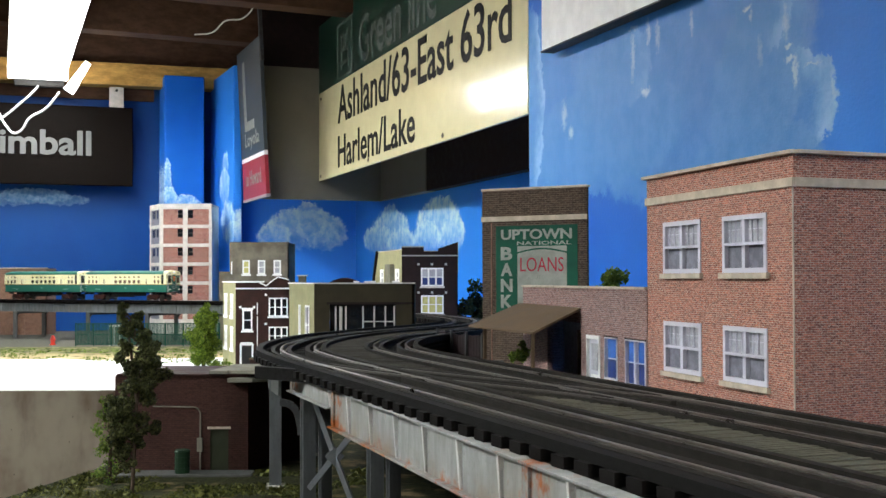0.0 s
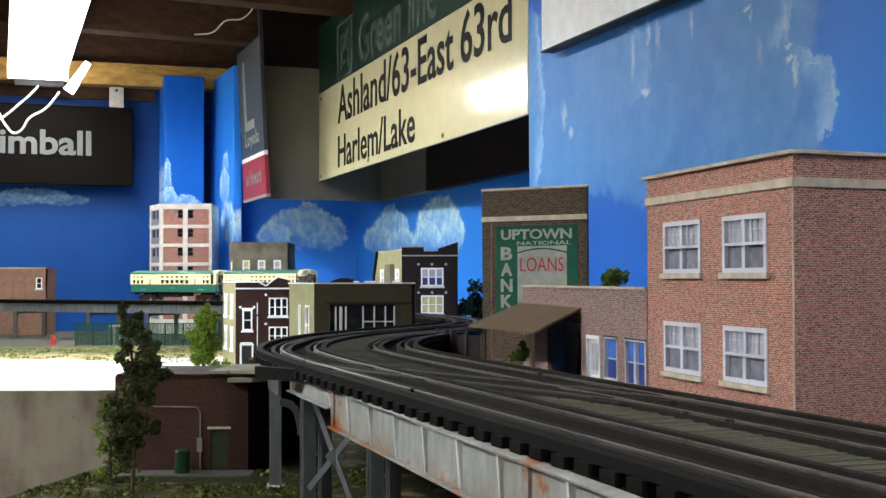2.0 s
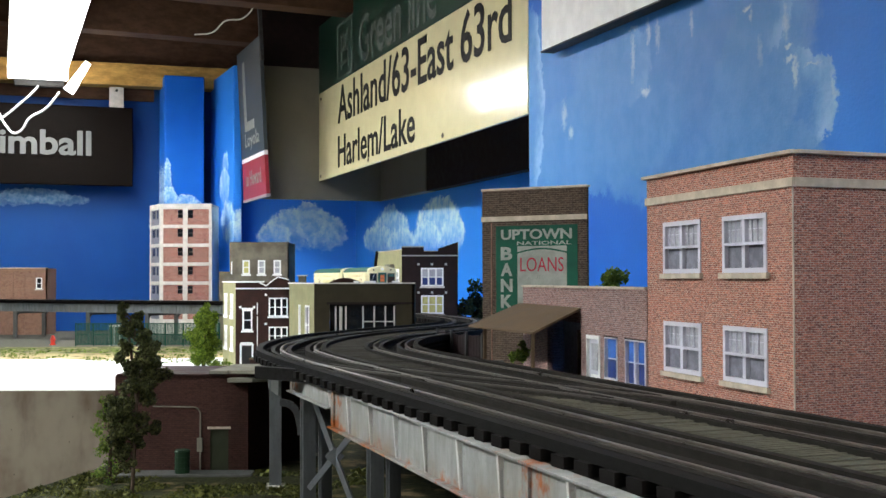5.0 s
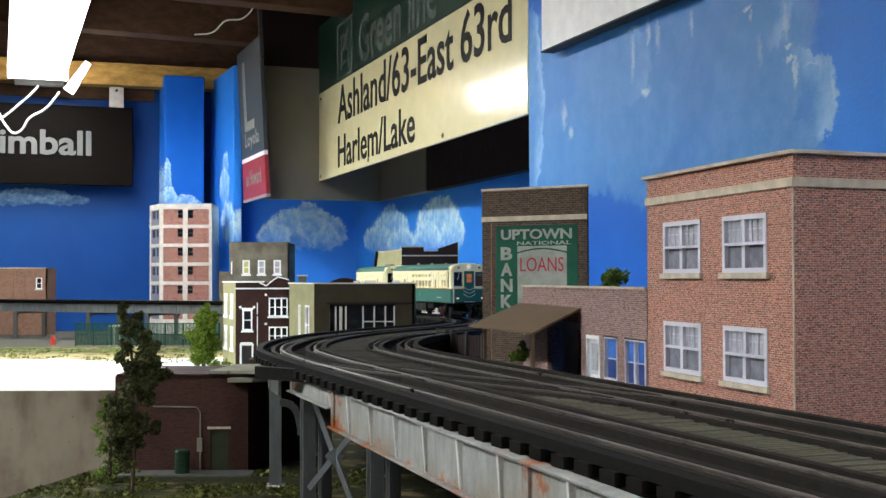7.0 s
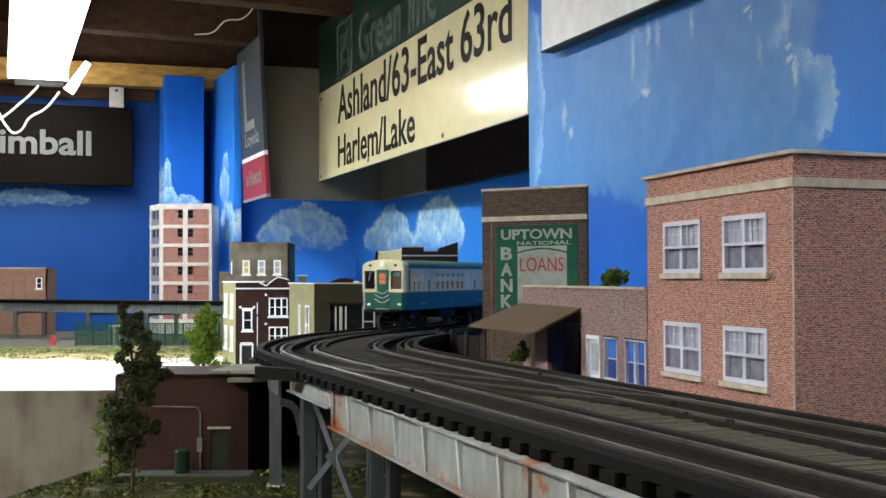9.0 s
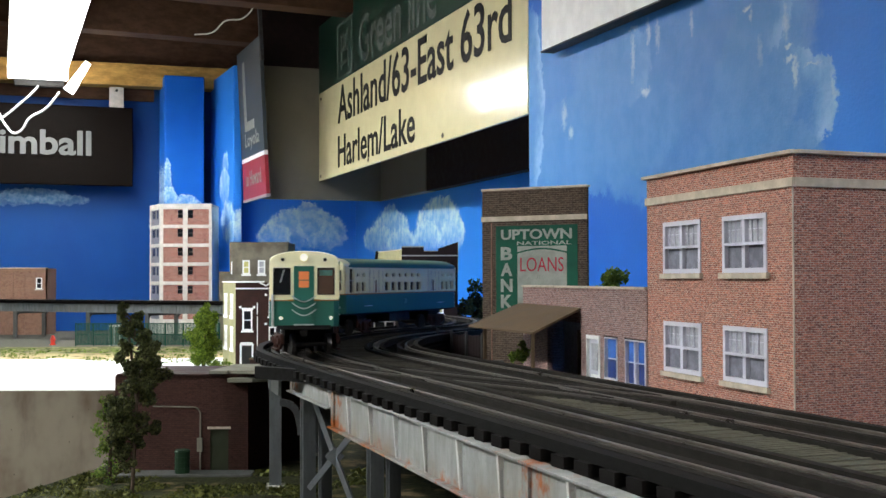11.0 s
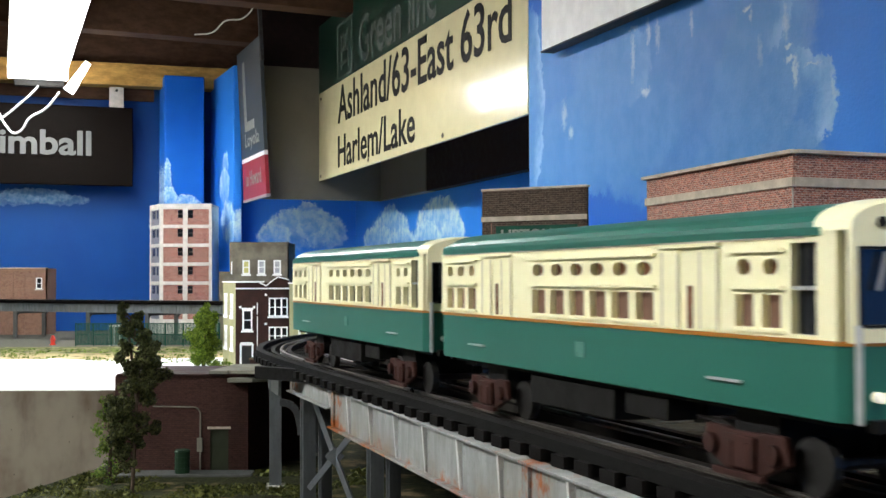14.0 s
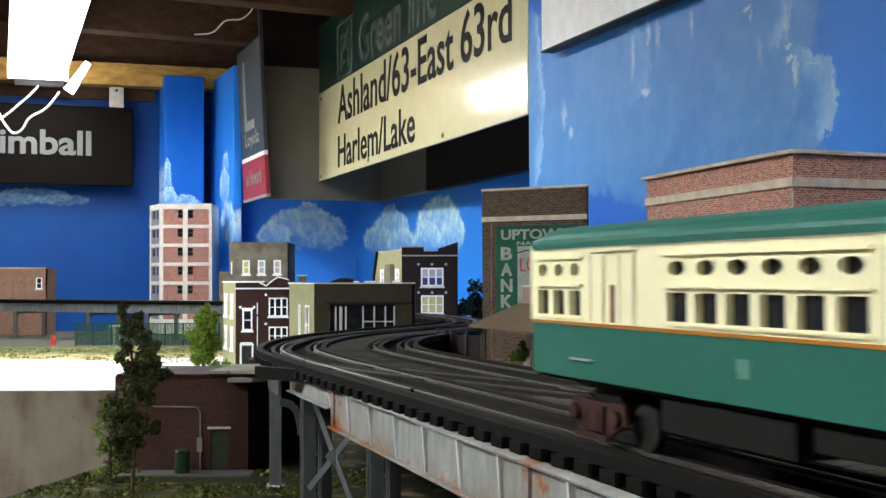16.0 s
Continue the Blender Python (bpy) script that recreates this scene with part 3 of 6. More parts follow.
    M["sky_fin"] = sky_paint("sky_wall_fin", [(0.1511, 0.1341, 0.0573, 0.037, 0.9), (0.127, 0.1974, 0.0438, 0.0353, 0.8), (0.1794, 0.1075, 0.0466, 0.0243, 0.8), (0.1367, 0.2381, 0.0241, 0.0227, 0.7)], pale=(0.0, 0.15))
    wall("wall_far", -1.60, 1.92, -0.26, 2.41, -1.25, 0.434, "sky_far", "blue painted backdrop wall with dabbed white clouds, darkened for dim light")
    wall("wall_mid", -0.26, 2.41, 0.19, 1.35, -1.25, 0.57, "sky_mid", "blue painted backdrop wall with a row of clouds, brightened for lamp light")
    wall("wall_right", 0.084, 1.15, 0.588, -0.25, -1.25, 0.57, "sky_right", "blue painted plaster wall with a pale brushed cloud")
    M["sky_corner"] = sky_paint("sky_wall_corner", [(0.1365, 0.12, 0.0637, 0.0354, 0.8), (0.0887, 0.1066, 0.0341, 0.0271, 0.95), (0.1683, 0.1229, 0.0381, 0.0332, 0.9), (0.2, 0.1124, 0.0274, 0.0311, 0.8), (0.1174, 0.1378, 0.0276, 0.0208, 0.95), (0.1524, 0.148, 0.0254, 0.0208, 0.8), (0.1842, 0.099, 0.0317, 0.0187, 0.5)], pale=(-0.2, -0.1))
    wall("wall_corner", -0.400, 2.200, -0.160, 2.1735, -1.25, 0.405, "sky_corner", "blue backdrop panel across the corner with a cloud, brightened for lamp light", 0.006)
    wall("wall_return", 0.19, 1.35, 0.121, 1.15, -1.25, 0.57, "sky_mid", "blue painted end of the backdrop wall", 0.02)
    wall("wall_east", 0.588, -0.25, 0.95, -1.9, -1.25, 0.57, "cellar", "pale plaster cellar wall behind the table")
    wall("wall_back", 0.95, -1.9, -1.95, -1.9, -1.25, 0.57, "cellar", "pale plaster cellar wall across the aisle")
    wall("wall_west", -1.95, -1.9, -1.60, 1.92, -1.25, 0.57, "cellar", "pale plaster cellar wall beside the aisle")
    solid("floor", Geo().box(-2.2, 1.3, -2.1, 2.7, -1.30, -1.25, "floor"), pose(0, 0, 0), "bare grey concrete cellar floor", "floor", kind="structure")
    # joists under boards, on a yellow beam
    g = Geo().box(-2.2, 1.3, -2.1, 2.7, 0.57, 0.60, "plywood")
    a = math.radians(26)
    u, w = Vector((math.cos(a), math.sin(a), 0)), Vector((math.sin(a), -math.cos(a), 0))
    p0 = Vector((-0.331, 1.72, 0))
    for k in range(-1, 11):
        c = p0 + w * (0.29 * k)
        g.bar(c - u * 2.6 + Vector((0, 0, 0.501)), c + u * 1.6 + Vector((0, 0, 0.501)), 0.038, 0.136, "joist")
    ceil = solid("ceiling", g, pose(0, 0, 0), "dark brown wooden ceiling joists under boards", "ceiling", kind="structure")
    b = Geo().bar((-1.35, 1.985, 0.4125), (-0.31, 2.33, 0.4125), 0.038, 0.041, "lumber")
    solid("ceiling_beam", b, pose(0, 0, 0), "yellow raw lumber beam under the joists by the wall", "beam", kind="structure")
    b = Geo().bar((-1.62, 1.905, 0.503), (-0.22, 2.42, 0.503), 0.05, 0.134, "joist")
    solid("rim_joist", b, pose(0, 0, 0), "dark wooden rim joist over the far wall", "beam", kind="structure")
    b = Geo().bar((-1.60, 1.914, 0.403), (-0.56, 2.294, 0.403), 0.006, 0.062, "joist")
    solid("sill_board", b, pose(0, 0, 0), "dark wooden board along the top of the far wall", "beam", kind="structure")
    # boxed posts before the far wall
    t = turn(-0.519, 2.208, -0.450, 2.233)
    solid("wall_post", Geo().box(0, 0.0735, 0, 0.085, G, 0.410, "sky_post"), t, "blue painted boxed post with a small painted cloud", "post", kind="structure", bevel=0.002)
    t = turn(-0.450, 2.295, -0.3724, 2.108)
    solid("wall_post_narrow", Geo().box(0, 0.2025, 0, 0.015, G, 0.410, "sky_fin"), t, "blue painted upright panel at the wall corner", "post", kind="structure", bevel=0.002)
    # table with its edge board
    rim = [(-0.205, 0.05), (-0.205, 0.50), (-0.180, 0.615), (-0.172, 0.75), (-0.19, 0.98), (-0.26, 1.055), (-1.6, 1.055), (-1.6, 1.89), (-0.26, 2.39), (0.17, 1.37), (0.10, 1.14), (0.50, 0.05)]
    solid("table_top", Geo().hexa([(x, y, G - 0.012) for x, y in rim], [(x, y, G) for x, y in rim], "scenery"), pose(0, 0, 0), "scenic table top with sand, turf and a bare white stretch", "ground", kind="structure")
    g = Geo()
    for (ax, ay), (bx, by) in zip(rim[:6], rim[1:7]):
        d = Vector((bx - ax, by - ay, 0)).normalized()
        nn = Vector((-d.y, d.x, 0)) * 0.003
        g.hexa([(ax, ay, -0.6), (bx, by, -0.6), (bx + nn.x, by + nn.y, -0.6), (ax + nn.x, ay + nn.y, -0.6)], [(ax, ay, G - 0.001), (bx, by, G - 0.001), (bx + nn.x, by + nn.y, G - 0.001), (ax + nn.x, ay + nn.y, G - 0.001)], "beige")
    g.box(-1.55, -1.5, 1.5, 1.55, -1.25, G - 0.013, "lumber").box(-0.1, -0.05, 0.2, 0.25, -1.25, G - 0.013, "lumber").box(0.0, 0.05, 1.2, 1.25, -1.25, G - 0.013, "lumber")
    solid("table_edge", g, pose(0, 0, 0), "plain beige board that closes the table's edge", "fascia", kind="structure")


room()


# ---- railway line ----
LINE = [(-1.30, 1.90), (-1.08, 1.985), (-0.90, 2.03), (-0.70, 1.971), (-0.566, 1.90), (-0.434, 1.83), (-0.301, 1.759), (-0.190, 1.662), (-0.139, 1.525), (-0.0975, 1.39), (-0.046, 1.18),
        (0.002, 1.06), (0.0185, 0.97), (0.0075, 0.878), (-0.036, 0.79), (-0.0655, 0.71), (-0.0745, 0.64), (-0.0715, 0.585), (-0.0630, 0.547), (-0.0445, 0.490), (-0.0165, 0.414), (0.0444, 0.25),
        (0.1380, 0.0), (0.25, -0.30), (0.36, -0.6)]


def smooth_line(points, step=0.002):
    """Even steps along a smooth curve: rows of x, y, z, and the unit normal to the left of travel."""
    p = np.array(points, float)
    p = np.vstack([2 * p[0] - p[1], p, 2 * p[-1] - p[-2]])
    out = []
    for i in range(1, len(p) - 2):
        u = np.linspace(0, 1, 40, endpoint=False)[:, None]
        a, b, c, d = p[i - 1:i + 3]
        out.append(0.5 * (2 * b + (c - a) * u + (2 * a - 5 * b + 4 * c - d) * u ** 2 + (3 * b - a - 3 * c + d) * u ** 3))
    q = np.vstack(out)
    for _ in range(120):
        q[1:-1] = (q[:-2] + 2 * q[1:-1] + q[2:]) / 4
    s = np.concatenate([[0], np.cumsum(np.linalg.norm(np.diff(q, axis=0), axis=1))])
    t = np.arange(0, s[-1], step)
    q = np.stack([np.interp(t, s, q[:, k]) for k in range(2)], 1)
    d = np.gradient(q, axis=0)
    d /= np.linalg.norm(d, axis=1)[:, None]
    return np.column_stack([q, np.full(len(q), RZ), -d[:, 1], d[:, 0]]), t


PATH, DIST = smooth_line(LINE)


def at(s):
    return [float(np.interp(s, DIST, PATH[:, k])) for k in range(5)]


def near_dist(x, y):
    return float(DIST[np.argmin(np.hypot(PATH[:, 0] - x, PATH[:, 1] - y))])


S_CURVE, S_BACK, S_END = near_dist(-0.046, 1.18), near_dist(0.0075, 0.878), near_dist(0.15, -0.03)


def stretch(s0, s1, every=2):
    a, b = np.searchsorted(DIST, (s0, s1))
    return [tuple(r) for r in PATH[a:b:every]]


def rail_shape(g, path, off, mat, hi=0.0, h=0.0032, w=0.0012):
    a, c, f = w / 2, w * 0.2, w * 0.8
    right = [(f, hi - h), (f, hi - h + 0.0003), (c, hi - h + 0.0006), (c, hi - 0.0008), (a, hi - 0.0006), (a, hi - 0.0001), (a * 0.7, hi)]
    g.sweep(path, [(off + p, q) for p, q in right] + [(off - p, q) for p, q in right[::-1]], mat)
    return g


def railway():
    el = thing("elevated_railway", pose(0, 0, 0), "two-track model elevated railway with rusty girders and black timbers", "railway")
    whole, front = stretch(0, DIST[-1] - 0.01), stretch(S_CURVE, S_END)
    main, side = stretch(S_BACK - 0.16, S_END), stretch(S_BACK - 0.02, S_END)
    for o in (-0.00825, 0.00825):
        part("rail", rail_shape(Geo(), whole, o, "rail"), el)
        part("rail", rail_shape(Geo(), side, 0.0465 + o, "rail"), el)
    # guard rails and timbers beside each running rail
    for o, w, h, mt in ((-0.0188, 0.0034, 0.0008, "beam"), (-0.0122, 0.0020, -0.0002, "guard"), (0.0046, 0.0022, -0.0004, "guard"), (-0.0046, 0.0022, -0.0005, "guard"), (0.0126, 0.0026, 0.0002, "guard")):
        part("guard_timber", Geo().ribbon(front, (o - w / 2, o + w / 2), -0.0017 if mt == "beam" else -0.0033, h, mt), el)
    for o, w, h, mt in ((0.0342, 0.0018, -0.0002, "guard"), (0.0420, 0.0018, -0.0004, "guard"), (0.0510, 0.0018, -0.0004, "guard"), (0.0600, 0.0026, 0.0004, "guard")):
        part("guard_timber", Geo().ribbon(side, (o - w / 2, o + w / 2), -0.0033, h, mt), el)
    # a crossover between the tracks on the straight
    a, b = near_dist(-0.052, 0.50), near_dist(0.010, 0.345)
    for o in (-0.00825, 0.00825):
        pts = []
        for i in range(41):
            t = i / 40
            e = 0.0465 * (3 * t * t - 2 * t ** 3)
            x, y, z, nx, ny = at(a + (b + 0.05 - a) * t)
            pts.append((x + nx * (e + o), y + ny * (e + o), z, nx, ny))
        part("switch_rail", rail_shape(Geo(), pts, 0.0, "dark_rail", -0.0001), el)
        for k, w, h in ((-0.0040, 0.0022, -0.0003), (0.0040, 0.0022, -0.0001)):
            part("guard_timber", Geo().ribbon(pts[3:37], (k - w / 2, k + w / 2), -0.0033, h, "guard"), el, bevel=0.00015)
    # bed under the tracks
    part("deck_bed", Geo().ribbon(front, (-0.0165, 0.0215), -0.0066, -0.0054, "tie"), el)
    part("deck_bed", Geo().ribbon(side, (0.0120, 0.062), -0.0068, -0.0052, "tie"), el)
    part("deck_bed", Geo().ribbon(stretch(0, S_CURVE), (-0.014, 0.014), -0.0056, -0.0034, "tie"), el)
    # ties, one by one
    tie = Geo().box(-0.0030, 0.0030, -0.0217, -0.0143, -0.0044, -0.0017, "tie").box(-0.0030, 0.0030, -0.0143, 0.0145, -0.0052, -0.0032, "tie").mesh("tie", bevel=0.00012)
    short = Geo().box(-0.0014, 0.0014, -0.0140, 0.0140, -0.0052, -0.0032, "tie").mesh("tie_short")
    rnd = random.Random(3)
    n, s = 0, S_CURVE
    while s < S_END and n < 290:
        x, y, z, nx, ny = at(s)
        part("tie", tie, el, pose(x, y, z + rnd.uniform(-0.0001, 0.0001), 0, 0, math.degrees(math.atan2(-nx, ny)) + rnd.uniform(-0.6, 0.6)))
        s += 0.0106
        n += 1
    s = S_BACK
    while s < S_END:
        x, y, z, nx, ny = at(s)
        part("tie", short, el, pose(x + nx * 0.0465, y + ny * 0.0465, z, 0, 0, math.degrees(math.atan2(-nx, ny))))
        s += 0.0072
    # plank walk between the tracks: narrow boards, the nearest one by one
    plank = Geo().box(-0.00064, 0.00064, 0.0143, 0.0332, -0.0054, -0.0012, "plank").mesh("plank")
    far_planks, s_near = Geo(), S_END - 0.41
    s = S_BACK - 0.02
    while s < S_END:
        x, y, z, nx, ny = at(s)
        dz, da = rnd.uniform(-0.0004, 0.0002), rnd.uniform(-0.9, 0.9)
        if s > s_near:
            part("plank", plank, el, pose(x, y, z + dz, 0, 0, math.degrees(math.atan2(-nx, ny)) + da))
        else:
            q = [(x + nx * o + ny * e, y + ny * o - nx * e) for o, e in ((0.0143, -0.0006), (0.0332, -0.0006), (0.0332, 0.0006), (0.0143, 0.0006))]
            far_planks.hexa([(a, b, z - 0.0054) for a, b in q], [(a, b, z - 0.0012 + dz) for a, b in q], "shaded_plank")
        s += 0.0014
    tagged(part("planks", far_planks, el), kind="stuff")
    # near plate girder: a shallow span, then a deep one, with stiffeners
    d = Vector((0.3237, -0.9462, 0))
    p0 = Vector((0.0227, 0.2420, 0))

    def plate(k0, k1, zt, zb, step):
        m = Matrix.Translation(p0 + d * k0) @ pose(0, 0, 0, 0, 0, math.degrees(math.atan2(d.y, d.x)))
        n = k1 - k0
        gd = part("girder", Geo().box(0, n, -0.0004, 0.0004, zb, zt, "girder"), el, m)
        part("flange", Geo().box(0, n, -0.0020, 0.0022, zt, zt + 0.0007, "girder"), gd, bevel=0.0001)
        part("flange", Geo().box(0, n, -0.0026, 0.0022, zb - 0.0007, zb, "girder"), gd, bevel=0.0001)
        part("end_plate", Geo().box(0, 0.0035, -0.0012, -0.0004, zb, zt, "girder"), gd, bevel=0.0001)
        x = step * 0.89
        while x < n:
            q = [(x - 0.0007, -0.0004), (x + 0.0007, -0.0004), (x + 0.0006, -0.0018), (x - 0.0006, -0.0018)]
            low = [(x - 0.0006, -0.0004), (x + 0.0006, -0.0004), (x + 0.0004, -0.0009), (x - 0.0004, -0.0009)]
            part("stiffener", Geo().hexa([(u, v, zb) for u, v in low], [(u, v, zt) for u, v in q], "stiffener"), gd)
            x += step
    plate(-0.262, -0.1905, -0.0096, -0.0155, 0.078)
    plate(-0.190, -0.0155, -0.0094, -0.0219, 0.0275)
    plate(-0.0150, 0.26, -0.0094, -0.0219, 0.0275)
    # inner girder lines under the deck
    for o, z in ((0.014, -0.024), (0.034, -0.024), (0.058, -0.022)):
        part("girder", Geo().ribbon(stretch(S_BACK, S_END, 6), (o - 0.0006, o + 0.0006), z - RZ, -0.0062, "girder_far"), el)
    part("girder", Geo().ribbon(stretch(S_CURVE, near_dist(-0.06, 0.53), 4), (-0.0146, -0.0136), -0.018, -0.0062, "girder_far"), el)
    # far line's side girders
    for o in (-0.0115, 0.0115):
        prof = [(0.0018, -0.0192), (0.0018, -0.0185), (0.0005, -0.0185), (0.0005, -0.0052), (0.0018, -0.0052), (0.0018, -0.0046)]
        g = Geo().sweep(stretch(0, S_CURVE, 6), [(o + p, q) for p, q in prof] + [(o - p, q) for p, q in prof[::-1]], "girder_line")
        gd = part("girder", g, el)
        s0 = near_dist(-0.95, 2.02)
        while s0 < near_dist(-0.19, 1.662):
            x, y, z, nx, ny = at(s0)
            q = [(x + nx * (o + a) + ny * e, y + ny * (o + a) - nx * e) for a, e in ((-0.0019, -0.0007), (0.0019, -0.0007), (0.0019, 0.0007), (-0.0019, 0.0007))]
            part("stiffener", Geo().hexa([(a, b, z - 0.0185) for a, b in q], [(a, b, z - 0.0052) for a, b in q], "girder_line"), gd)
            s0 += 0.0285

    part("skirt", Geo().ribbon(stretch(S_BACK - 0.01, near_dist(-0.0715, 0.585)), (0.0590, 0.0600), G - RZ, -0.0062, "maroon"), el)

    # columns
    def column(x, y, top, w=0.0062, mat="steel", ang=20.0):
        m = pose(x, y, 0, 0, 0, ang)
        q = [(0.5, -0.5), (0.5, -0.36), (0.08, -0.36), (0.08, 0.36), (0.5, 0.36), (0.5, 0.5)]
        q = [(p * w, r * w) for p, r in q] + [(-p * w, r * w) for p, r in q[::-1]]
        g = Geo().hexa([(p, r, G) for p, r in q], [(p, r, top) for p, r in q], mat)
        c = part("column", g, el, m, bevel=0.0001)
        part("base_plate", Geo().box(-w * 0.8, w * 0.8, -w * 0.8, w * 0.8, G, G + 0.0015, "concrete"), c)
        part("cap_plate", Geo().box(-w * 0.65, w * 0.65, -w * 0.65, w * 0.65, top, top + 0.001, mat), c)
        return c
    column(-0.0790, 0.560, -0.0110, 0.0055, ang=5)
    column(-0.0575, 0.505, -0.0185, 0.0056)
    column(-0.0515, 0.518, -0.0185, 0.0050)
    column(-0.0270, 0.470, -0.0245, 0.0056)
    column(-0.0205, 0.485, -0.0245, 0.0050)
    for k in range(1, 5):
        for o in (0.0, 0.034, 0.058):
            x, y, z, nx, ny = at(near_dist(-0.02, 0.43) - 0.11 + k * 0.13)
            if o or k > 2:
                column(x + nx * o, y + ny * o, -0.030, 0.0055)
    for s0 in (0.13, 0.55):
        for o in (0.0, 0.04):
            x, y, z, nx, ny = at(S_BACK + 0.04 + s0 * 0.35)
            column(x + nx * o, y + ny * o, -0.024, 0.0055)
    # X brace with its gusset, and bracket knees
    c = Vector((-0.0445, 0.487, -0.0425))
    for e in ((-0.0085, 0.018, 0.0215), (0.0100, -0.018, 0.0130), (-0.0110, 0.016, -0.0140), (0.0085, -0.016, -0.0205)):
        part("brace", Geo().bar(c, c + Vector((e[0], e[1] * 0.3, e[2])), 0.0012, 0.0024, "steel"), el)
    part("gusset", Geo().box(-0.0028, 0.0028, -0.0010, 0.0010, -0.0028, 0.0028, "steel"), el, Matrix.Translation(c) @ pose(0, 0, 0, 0, 45, 0))
    part("cross_beam", Geo().bar((-0.0815, 0.572, -0.0145), (0.03, 0.60, -0.0145), 0.004, 0.006, "dark_steel"), el)
    part("cross_beam", Geo().bar((-0.0600, 0.510, -0.0205), (0.04, 0.54, -0.0205), 0.004, 0.006, "dark_steel"), el)
    part("cross_beam", Geo().bar((-0.0290, 0.4700, -0.0265), (0.06, 0.5, -0.0265), 0.004, 0.006, "dark_steel"), el)
    part("outrigger", Geo().bar((-0.0752, 0.483, -0.0078), (-0.0512, 0.462, -0.0078), 0.0040, 0.0050, "beam"), el, bevel=0.0002)
    bend = [(-0.0702, 0.512, -0.0231), (-0.0673, 0.512, -0.0234), (-0.0649, 0.512, -0.0246), (-0.0631, 0.512, -0.0268), (-0.0622, 0.512, -0.0297), (-0.0617, 0.512, -0.0331), (-0.0617, 0.512, -0.037)]
    for p, q in zip(bend, bend[1:]):
        part("knee", Geo().bar(p, q, 0.0022, 0.0030, "dark_steel"), el)
    g = Geo()
    s0 = 0.01
    while s0 < S_CURVE:
        x, y, z, nx, ny = at(s0)
        q = [(x + nx * o + ny * e, y + ny * o - nx * e) for o, e in ((-0.0165, -0.0016), (0.0165, -0.0016), (0.0165, 0.0016), (-0.0165, 0.0016))]
        g.hexa([(p, r, z - 0.0046) for p, r in q], [(p, r, z - 0.0028) for p, r in q], "tie")
        s0 += 0.0075
    tagged(part("ties", g, el), kind="stuff")
    for o in (-0.0155, 0.0155):
        part("guard_timber", Geo().ribbon(stretch(0.01, S_CURVE, 5), (o - 0.0013, o + 0.0013), -0.0028, 0.0002, "tie"), el)
    # columns of the far line, with knee brackets
    for X in (-0.83, -0.70, -0.558, -0.450, -0.36, -0.28):
        s0 = DIST[np.argmin(np.abs(PATH[:len(PATH) // 2, 0] - X))]
        x, y, z, nx, ny = at(s0)
        ends = [(x + nx * o, y + ny * o, RZ - 0.0212) for o in (-0.0125, 0.055)]
        part("cross_beam", Geo().bar(ends[0], ends[1], 0.004, 0.004, "dark_steel"), el)
        for cx, cy, cz in ends:
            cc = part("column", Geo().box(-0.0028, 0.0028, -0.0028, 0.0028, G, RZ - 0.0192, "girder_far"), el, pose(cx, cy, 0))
            for i in range(4):
                a0, a1 = i / 4 * 1.57, (i + 1) / 4 * 1.57
                k = lambda a: (0.0125 * (1 - math.cos(a)), 0, -0.0385 + 0.0150 * math.sin(a))
                part("bracket", Geo().bar(k(a0), k(a1), 0.003, 0.003, "dark_steel"), cc)
    return el


railway()


# ---- buildings ----
def corner_building():
    b = thing("corner_building", turn(0.068, 0.395, 0.0917, 0.31), "two-storey rose brick corner building with white paired windows", "building")
    L, H = 0.0882, 0.0627
    ws = [(x0, x1, z0, z1) for z0, z1 in ((0.0003, 0.0163), (0.0315, 0.0479)) for x0, x1 in ((0.0124, 0.0375), (0.0510, 0.0751))]
    w = part("wall", facade(Geo(), L, G, H, ws, "brick_rose"), b)
    for h in ws:
        window(b, *h, cols=2, rows=2, frame_mat="lilac", pane="blind", upper="curtain", bar=0.0014, lattice=3)
    side = pose(L, 0, 0, 0, 0, 97 - 0)
    part("wall", facade(Geo(), 0.075, G, H, [], "brick_rose"), b, side)
    part("wall", facade(Geo(), 0.075, G, H, [], "brick_rose"), b, pose(0, 0.002, 0, 0, 0, 90))
    part("cornice", Geo().box(-0.0006, L + 0.0004, -0.0006, 0, 0.0540, 0.0565, "stone"), b, bevel=0.0001)
    part("cornice", Geo().box(0, 0.075, -0.0006, 0, 0.0540, 0.0565, "stone"), b, side, bevel=0.0001)
    part("coping", Geo().box(-0.0016, L + 0.0008, -0.0014, 0.003, H, H + 0.0010, "stone"), b, bevel=0.0001)
    part("coping", Geo().box(0.0006, 0.076, -0.0014, 0.003, H, H + 0.0010, "stone"), b, side, bevel=0.0001)
    part("corner_strip", Geo().box(L - 0.00015, L + 0.0002, -0.0004, 0.0, G, 0.0538, "stone"), b)
    part("roof", Geo().hexa([(0.001, 0.003, H - 0.004), (L - 0.002, 0.003, H - 0.004), (L - 0.01, 0.07, H - 0.004), (0.001, 0.07, H - 0.004)], [(0.001, 0.003, H - 0.003), (L - 0.002, 0.003, H - 0.003), (L - 0.01, 0.07, H - 0.003), (0.001, 0.07, H - 0.003)], "tar"), b)


